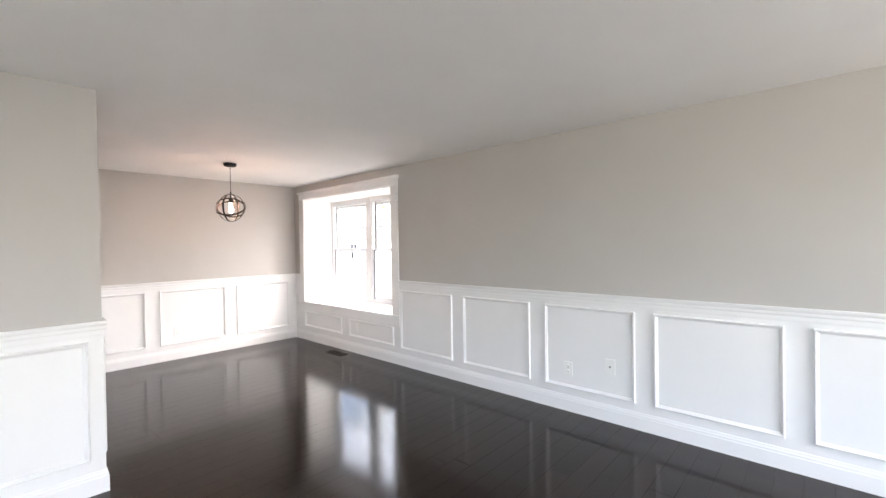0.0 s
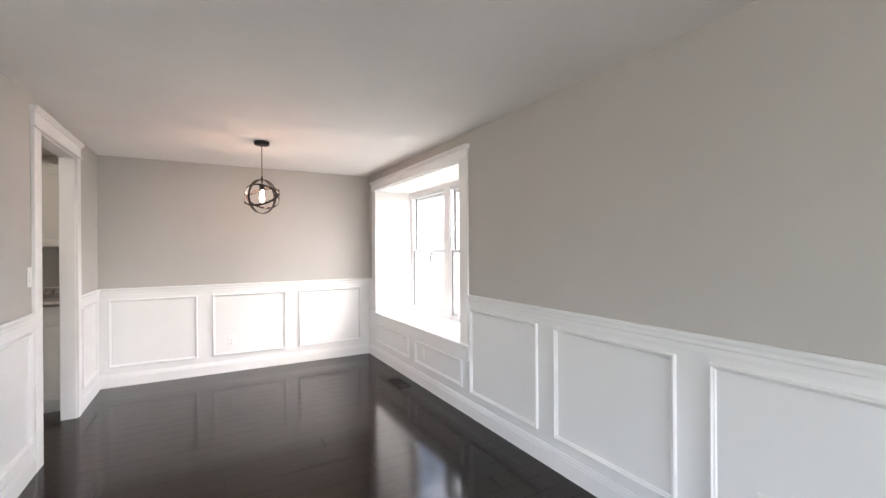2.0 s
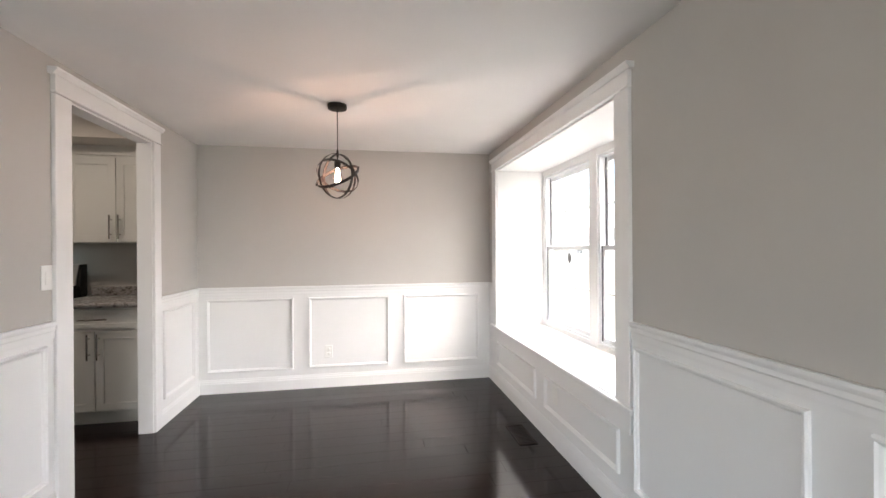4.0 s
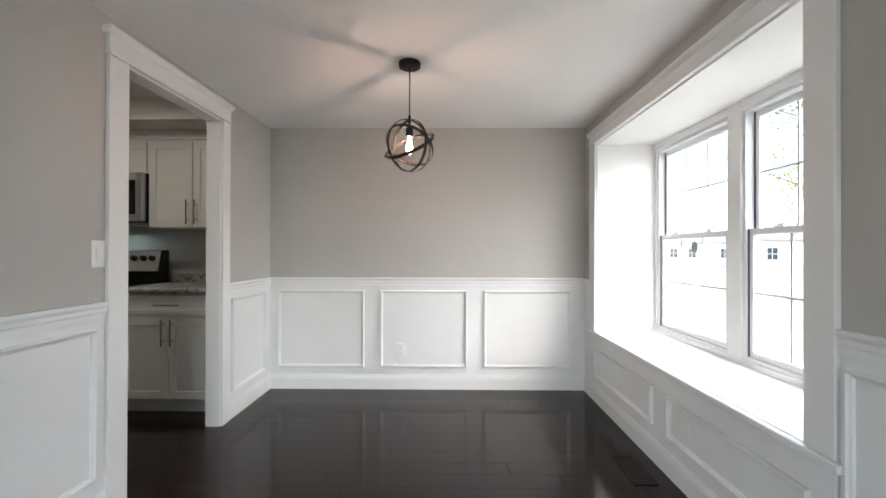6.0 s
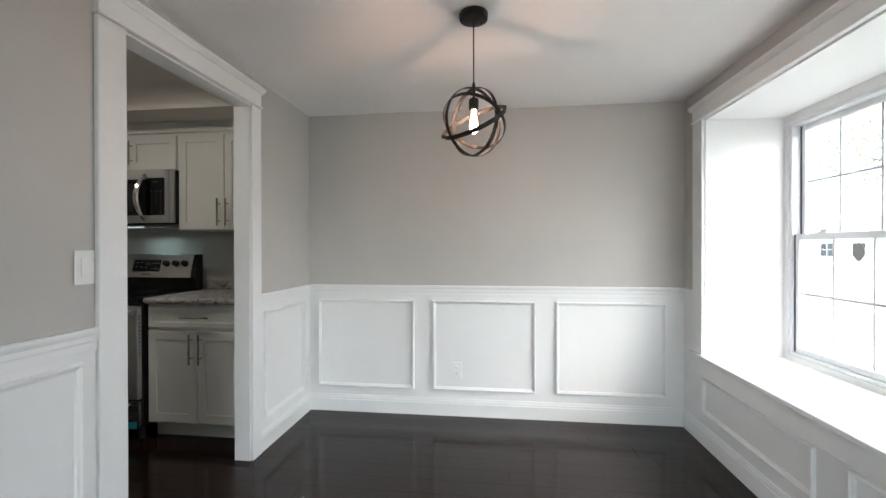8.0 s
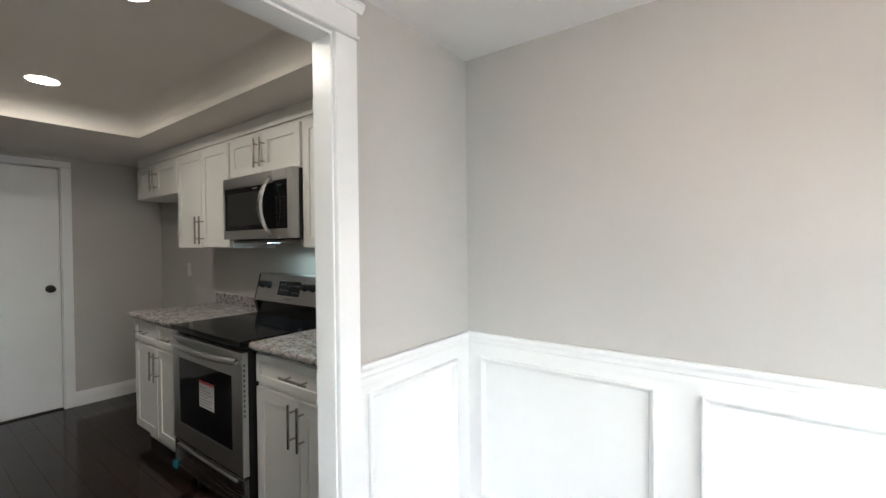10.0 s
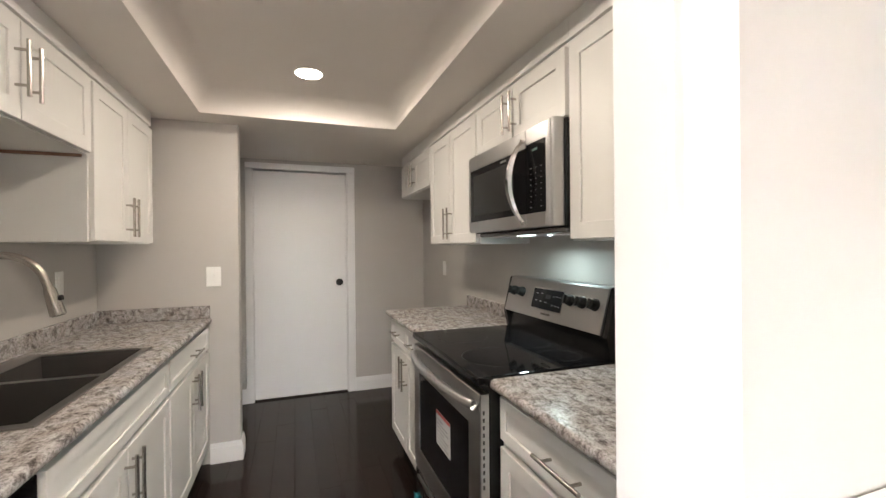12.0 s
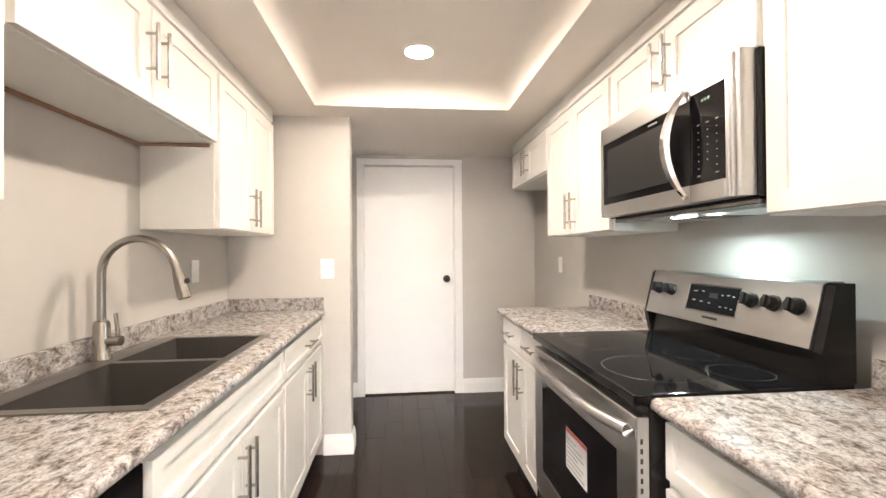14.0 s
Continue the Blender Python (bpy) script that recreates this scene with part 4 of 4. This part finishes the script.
    area("hood_lamp", pose(x0 + w / 2 + 0.02, -0.387 + 0.2, z0 - 0.03, -18, 0, 0), 0.055, 0.03, HOOD_W, (0.80, 1.0, 0.98))
    return e


microwave()


def cooker():
    x0, w = -1.612, 0.788
    e = thing("range", pose(x0, -0.662, 0), "black and stainless electric range with a glass top", "range")
    dep = KN + 0.662 - 0.055
    part("body", box(0.002, w - 0.002, 0.02, dep, 0.09, 0.892, bevel=0.003), BLACK, e, "black enamel side panels")
    for px in (0.05, w - 0.05):
        for py in (0.07, dep - 0.07):
            bm = bmesh.new()
            cyl(bm, (px, py, 0), (px, py, 0.092), 0.018, n=14)
            part("foot", bm, BLACKPL, e)
    top = part("cooktop", box(-0.002, w + 0.002, -0.02, dep - 0.06, 0.893, 0.922, bevel=0.007, seg=3), BLACKGLASS, e, "black glass cooktop")
    for cx, cy, r in ((0.205, 0.165, 0.115), (0.57, 0.165, 0.142), (0.205, 0.43, 0.062), (0.643, 0.385, 0.082), (0.43, 0.39, 0.082)):
        bm = bmesh.new()
        n = 48
        ring = [[bm.verts.new((cx + q * math.cos(2 * math.pi * i / n), cy + q * math.sin(2 * math.pi * i / n), 0.9224)) for i in range(n)] for q in (r - 0.0009, r + 0.0009)]
        for i in range(n):
            bm.faces.new((ring[0][i], ring[0][(i + 1) % n], ring[1][(i + 1) % n], ring[1][i]))
        part("burner_ring", bm, RINGMARK, top, "thin grey burner outline")
    # oven door: steel frame, dark glass
    zb, zt = 0.275, 0.865
    gx0, gx1, gz0, gz1 = 0.085, w - 0.1, 0.375, 0.745
    bm = bmesh.new()
    outer = [(0.004, zb), (w - 0.004, zb), (w - 0.004, zt), (0.004, zt)]
    inner = [(gx0, gz0), (gx1, gz0), (gx1, gz1), (gx0, gz1)]
    loops = [[bm.verts.new((x, y, z)) for x, z in loop] for loop, y in ((outer, 0.019), (outer, -0.009), ([(x + sx * 0.003, z + sz * 0.003) for (x, z), sx, sz in zip(outer, (1, -1, -1, 1), (1, 1, -1, -1))], -0.012), (inner, -0.012), (inner, 0.019))]
    for k in range(5):
        a_, b_ = loops[k], loops[(k + 1) % 5]
        for i in range(4):
            bm.faces.new((a_[i], a_[(i + 1) % 4], b_[(i + 1) % 4], b_[i]))
    door = part("oven_door", bm, STEEL, e, "brushed stainless oven door frame")
    part("oven_glass", box(gx0, gx1, -0.009, 0.018, gz0, gz1), BLACKGLASS, door, "black oven window")
    bm = bmesh.new()
    hz = 0.825
    tube(bm, [(0.012, -0.006, hz), (0.03, -0.022, hz), (0.12, -0.043, hz), (w * 0.3, -0.056, hz), (w / 2, -0.06, hz), (w * 0.7, -0.056, hz), (w - 0.12, -0.043, hz), (w - 0.03, -0.022, hz), (w - 0.012, -0.006, hz)], 0.0165, 14)
    part("door_handle", bm, STEEL, door, "stainless bar handle", smooth=True)
    for i in range(11):
        part("vent_slot", box(w - 0.0045, w - 0.0034, -0.003, 0.004, 0.56 + i * 0.024, 0.573 + i * 0.024), DARKSLOT, door)
    lab = part("energy_label", box(0.335, 0.5, -0.0099, -0.0092, 0.52, 0.66), PAPER, door, "white printed paper label with a red top edge")
    part("red_edge", box(0.335, 0.5, -0.0104, -0.00995, 0.647, 0.66), RED, lab)
    bm = bmesh.new()
    for i in range(7):
        bx(bm, 0.345, 0.345 + 0.145 * (0.95, 0.8, 0.9, 0.6, 0.92, 0.85, 0.5)[i], -0.0104, -0.00995, 0.53 + i * 0.0155, 0.536 + i * 0.0155)
    part("print_lines", bm, INK, lab)
    part("drawer", box(0.004, w - 0.004, -0.008, 0.019, 0.1, 0.262, bevel=0.004, seg=2), STEEL_DARK, e, "dark stainless storage drawer")
    part("drawer_lip", box(0.06, w - 0.06, -0.018, -0.008, 0.235, 0.25, bevel=0.003), STEEL, e)
    for a in (0.004, w - 0.06):
        part("tape", box(a, a + 0.056, -0.0205, -0.0185, 0.095, 0.135), TAPE, e, "strip of teal shipping tape")
        part("tape", box(a + 0.01, a + 0.04, -0.0186, -0.0082, 0.1, 0.13), TAPE, e)
    # backguard: slanted steel face on a black riser
    yb = dep - 0.002
    part("riser", box(0.004, w - 0.004, yb - 0.075, yb, 0.893, 1.02, bevel=0.003), BLACK, e, "black riser")
    bm = bmesh.new()
    prof = [(yb - 0.105, 1.012), (yb - 0.06, 1.18), (yb - 0.05, 1.187), (yb, 1.187), (yb, 1.012)]
    va = [bm.verts.new((0.028, y, z)) for y, z in prof]
    vb = [bm.verts.new((w - 0.03, y, z)) for y, z in prof]
    for i in range(5):
        j = (i + 1) % 5
        bm.faces.new((va[i], va[j], vb[j], vb[i]))
    bm.faces.new(va)
    bm.faces.new(vb[::-1])
    bg = part("backguard", bm, STEEL, e, "slanted stainless control panel")
    for a, b in ((0.002, 0.0275), (w - 0.0295, w - 0.002)):
        bm = bmesh.new()
        pr = [(yb - 0.098, 1.005), (yb - 0.055, 1.178), (yb - 0.045, 1.184), (yb, 1.184), (yb, 0.925), (yb - 0.08, 0.925)]
        va = [bm.verts.new((a, y, z)) for y, z in pr]
        vb = [bm.verts.new((b, y, z)) for y, z in pr]
        for i in range(6):
            j = (i + 1) % 6
            bm.faces.new((va[i], va[j], vb[j], vb[i]))
        bm.faces.new(va)
        bm.faces.new(vb[::-1])
        part("end_cap", bm, BLACK, e, "black end cap")
    # the controls lie on the slanted face
    tilt = Matrix.Translation((0, yb - 0.0825, 1.096)) @ Euler((radians(-15), 0, 0)).to_matrix().to_4x4()

    def on_face(b):
        bmesh.ops.transform(b, matrix=tilt, verts=b.verts[:])
        return b

    disp = part("display", on_face(box(0.27, 0.5, -0.003, 0.004, -0.042, 0.05, bevel=0.001)), BLACKGLASS, bg, "black glass clock and key display")
    part("display_rim", on_face(box(0.265, 0.505, -0.0015, 0.003, -0.047, 0.055)), CHROME, bg)
    bm = bmesh.new()
    for (u, v, ww) in ((0.295, 0.025, 0.03), (0.335, 0.027, 0.02), (0.295, -0.008, 0.026), (0.335, -0.01, 0.02), (0.375, -0.012, 0.018), (0.43, 0.02, 0.012), (0.455, 0.022, 0.016), (0.478, 0.02, 0.014), (0.43, -0.02, 0.012), (0.455, -0.02, 0.016), (0.478, -0.022, 0.014)):
        bx(bm, u, u + ww * 0.7, -0.0037, -0.0031, v, v + 0.0035)
    part("key_print", on_face(bm), PRINT, disp, "pale key markings")
    part("clock_window", on_face(box(0.375, 0.415, -0.0037, -0.0031, 0.008, 0.026)), BLACKPL, disp)
    for kx in (0.088, 0.168, 0.55, 0.628, 0.702):
        bm = bmesh.new()
        cyl(bm, (kx, 0.002, 0.02), (kx, -0.012, 0.02), 0.025, 0.023, n=24)
        cyl(bm, (kx, -0.012, 0.02), (kx, -0.03, 0.02), 0.021, 0.018, n=24)
        bx(bm, kx - 0.006, kx + 0.006, -0.038, -0.028, 0.001, 0.039, 0.002)
        part("knob", on_face(bm), BLACKPL, bg, "black control knob", smooth=True)
    part("brand_mark", on_face(box(0.36, 0.43, -0.0012, 0.002, -0.066, -0.058)), STEEL_DARK, bg, "small dark maker's mark")
    return e


cooker()


def kitchen_door():
    e = thing("door_2", pose(KB, 0, 0, 0, 0, WEST), "closed flat white door with a black knob", "door", kind="structure")
    a, b, h = -1.566, -0.772, 2.036
    part("slab", box(a, b, 0.022, 0.06, 0.012, h, bevel=0.002), TRIM, e, "flat white door slab")
    bm = bmesh.new()
    for p, q in ((-1.585, -1.568), (-0.77, -0.755)):
        bx(bm, p, q, 0.0, 0.12, 0, 2.045)
    bx(bm, -1.585, -0.755, 0.0, 0.12, 2.0455, 2.06)
    part("jamb", bm, TRIM, e)
    part("threshold", box(-1.568, -0.77, 0.005, 0.12, 0.0, 0.008), BRONZE, e, "dark threshold")
    for p, q in ((-1.632, -1.572), (-0.765, -0.695)):
        part("side_casing", box(p, q, -0.016, -0.0005, 0, 2.045, bevel=0.004), TRIM, e)
    part("head_casing", box(-1.632, -0.695, -0.0165, -0.0005, 2.0455, 2.1, bevel=0.004), TRIM, e)
    bm = bmesh.new()
    lathe(bm, [(0.032, 0), (0.032, 0.006), (0.012, 0.01), (0.011, 0.03), (0.02, 0.036), (0.027, 0.045), (0.0265, 0.058), (0.016, 0.066)], 24)
    bmesh.ops.transform(bm, matrix=pose(-0.836, 0.0218, 1.028, 90), verts=bm.verts[:])
    part("door_knob", bm, BLACKPL, e, "matt black round knob", smooth=True)
    return e


kitchen_door()
# unseen box added behind the door to stop light leaking round the slab
wall("door_light_block", pose(KB - 0.2, 0, 0, 0, 0, WEST), -1.8, -0.6, -0.05, CEIL_Z, 0.05, label="added unseen panel that blocks light behind the kitchen door")
bm = bmesh.new()
for a, b in ((-1.8, -1.75), (-0.65, -0.6)):
    bx(bm, a, b, -0.08, 0.0, -0.05, CEIL_Z)
bx(bm, -1.75, -0.65, -0.08, 0.0, 2.12, CEIL_Z)
solid("door_light_block_sides", bm, WALL, pose(KB - 0.2, 0, 0, 0, 0, WEST), "added unseen box sides that block light behind the kitchen door", "wall", kind="structure")
switch(pose(KCOL, -1.708, 1.17, 0, 0, WEST), "white toggle switch on the grey wall end", 0.084, 0.125, True)
switch(pose(-2.97, KN, 1.165), "white switch on the wall by the fridge space", 0.072, 0.118)
e = outlet(pose(-2.15, KS, 1.18, 0, 0, SOUTH), True)
e["label"] = "white outlet on the grey wall above the sink worktop"


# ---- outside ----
solid("ground", box(-60, 160, -120, 140, -1.2, -0.75), GRASS, pose(0, 0, 0), "pale mottled lawn, colours raised for brightness", "lawn", kind="structure")
solid("road", box(47, 54, -120, 140, -0.76, -0.744), ASPHALT, pose(0, 0, 0), "grey asphalt street", "road", kind="structure")


def tree(x, y, h, spread, seed, leaves, base=1.6):
    rng = random.Random(seed)
    e = thing("tree", pose(x, y, -0.75), "leafy tree with brightened yellow-green leaves on the lawn", "tree", "trees outside")
    bm = bmesh.new()
    tips = []
    tube(bm, [(0, 0, -0.1), (0.03, 0.02, h * 0.25), (0.1, -0.04, h * 0.55), (0.05, 0.02, h * 0.9)], [0.16, 0.13, 0.09, 0.03], 10)
    for k in range(16):
        z = h * rng.uniform(0.3, 0.8)
        a = rng.uniform(0, 6.28)
        r = spread * rng.uniform(0.55, 1.0)
        p0 = Vector((0.06, 0, z))
        p1 = Vector((r * 0.5 * math.cos(a), r * 0.5 * math.sin(a), z + h * rng.uniform(0.02, 0.12)))
        p2 = Vector((r * math.cos(a + 0.2), r * math.sin(a + 0.2), z + h * rng.uniform(0.02, 0.2)))
        tube(bm, [p0, p1, p2], [0.05, 0.03, 0.008], 6)
        tips += [p1, p2, (p1 + p2) / 2]
    part("trunk", bm, BARK, e, "grey-brown trunk and limbs", smooth=True)
    vs, fs = [], []
    for i in range(leaves):
        c = rng.choice(tips)
        p = c + Vector((rng.gauss(0, 0.42), rng.gauss(0, 0.42), rng.gauss(0.1, 0.32)))
        if p.z < base:
            continue
        q = Euler((rng.uniform(0, 6.3), rng.uniform(0, 6.3), rng.uniform(0, 6.3))).to_matrix()
        s = rng.uniform(0.03, 0.065)
        n = len(vs)
        vs += [p + q @ Vector(v) * s for v in ((-1, 0, 0), (0, -0.55, 0.12), (1, 0, 0), (0, 0.55, 0.12))]
        fs.append((n, n + 1, n + 2, n + 3))
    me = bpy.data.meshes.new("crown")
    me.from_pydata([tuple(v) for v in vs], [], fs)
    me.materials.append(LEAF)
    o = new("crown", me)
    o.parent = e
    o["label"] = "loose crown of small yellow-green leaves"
    return e


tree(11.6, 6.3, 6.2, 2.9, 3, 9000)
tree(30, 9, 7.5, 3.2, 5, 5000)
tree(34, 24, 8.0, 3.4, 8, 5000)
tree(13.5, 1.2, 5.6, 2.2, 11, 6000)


def house(x, y, rot, label):
    e = thing("house", pose(x, y, -0.75, 0, 0, rot), label, "house", "houses across the street")
    w, d, h = 11.0, 7.0, 3.2
    part("wall", box(0, w, 0, d, 0, h), SIDING, e, "pale siding walls")
    bm = bmesh.new()
    o = 0.4
    pts = [(-o, -o, h), (w + o, -o, h), (w + o, d + o, h), (-o, d + o, h), (-o, d / 2, h + 2.1), (w + o, d / 2, h + 2.1)]
    v = [bm.verts.new(p) for p in pts]
    for q in ((0, 1, 5, 4), (2, 3, 4, 5), (0, 4, 3), (1, 2, 5), (0, 3, 2, 1)):
        bm.faces.new([v[i] for i in q])
    part("roof", bm, ROOF, e, "grey shingle roof")
    for wx in (1.2, 3.6, 7.6, 9.4):
        win = part("window", box(wx - 0.06, wx + 1.06, -0.05, -0.001, 0.94, 2.46), PVC, e, "white framed window")
        for i in range(2):
            for j in range(2):
                part("pane", box(wx + 0.03 + i * 0.5, wx + 0.47 + i * 0.5, -0.06, -0.051, 1.02 + j * 0.7, 1.66 + j * 0.7), FARGLASS, win)
    part("door", box(5.3, 6.25, -0.05, -0.001, 0.1, 2.2), TRIM, e, "white front door")
    return e


house(35, 46.6, -39, "single-storey house with pale siding across the street")
house(34.3, 61, -32, "single-storey house with pale siding across the street")


# ---- floor planks ----
PL, PW, JOINT = 1.22, 0.126, 0.0009
plank_meshes = {}


def plank_mesh(length, material):
    key = (round(length, 2), material.name)
    if key not in plank_meshes:
        hx, hy, b = key[0] / 2 - JOINT / 2, PW / 2 - JOINT / 2, 0.00045
        vs = [(-hx, -hy, -0.007), (hx, -hy, -0.007), (hx, hy, -0.007), (-hx, hy, -0.007), (-hx, -hy, -b), (hx, -hy, -b), (hx, hy, -b), (-hx, hy, -b), (-hx + b, -hy + b, 0), (hx - b, -hy + b, 0), (hx - b, hy - b, 0), (-hx + b, hy - b, 0)]
        fs = [(8, 9, 10, 11)] + [(i, (i + 1) % 4, 4 + (i + 1) % 4, 4 + i) for i in range(4)] + [(4 + i, 4 + (i + 1) % 4, 8 + (i + 1) % 4, 8 + i) for i in range(4)]
        me = bpy.data.meshes.new("plank")
        me.from_pydata(vs, [], fs)
        me.materials.append(material)
        plank_meshes[key] = me
    return plank_meshes[key]


far_v, far_f = [], []
rng = random.Random(4)
rows = int(8.2 / PW) + 1
for r in range(rows):
    yc = 0.02 - PW * (r + 0.5)
    x = -3.6 - rng.uniform(0.1, 1.1)
    while x < 2.708:
        a, b = max(x, -3.6), min(x + PL, 2.708)
        x += PL
        if b - a < 0.06:
            continue
        length = round(b - a, 2)
        xc = (a + b) / 2
        if yc > KS if xc < 0 else yc > -4.6:
            o = new("plank", plank_mesh(length, FLOOR))
            o.parent = FLOOR_OB
            o.location = (xc, yc, 0)
        else:
            me = plank_mesh(length, FLOOR)
            n = len(far_v)
            far_v += [(v.co.x + xc, v.co.y + yc, v.co.z) for v in me.vertices]
            far_f += [tuple(i + n for i in p.vertices) for p in me.polygons]
me = bpy.data.meshes.new("far_planks")
me.from_pydata(far_v, [], far_f)
me.materials.append(FLOOR_FAR)
o = new("far_planks", me)
o.parent = FLOOR_OB
tagged(o, kind="stuff")
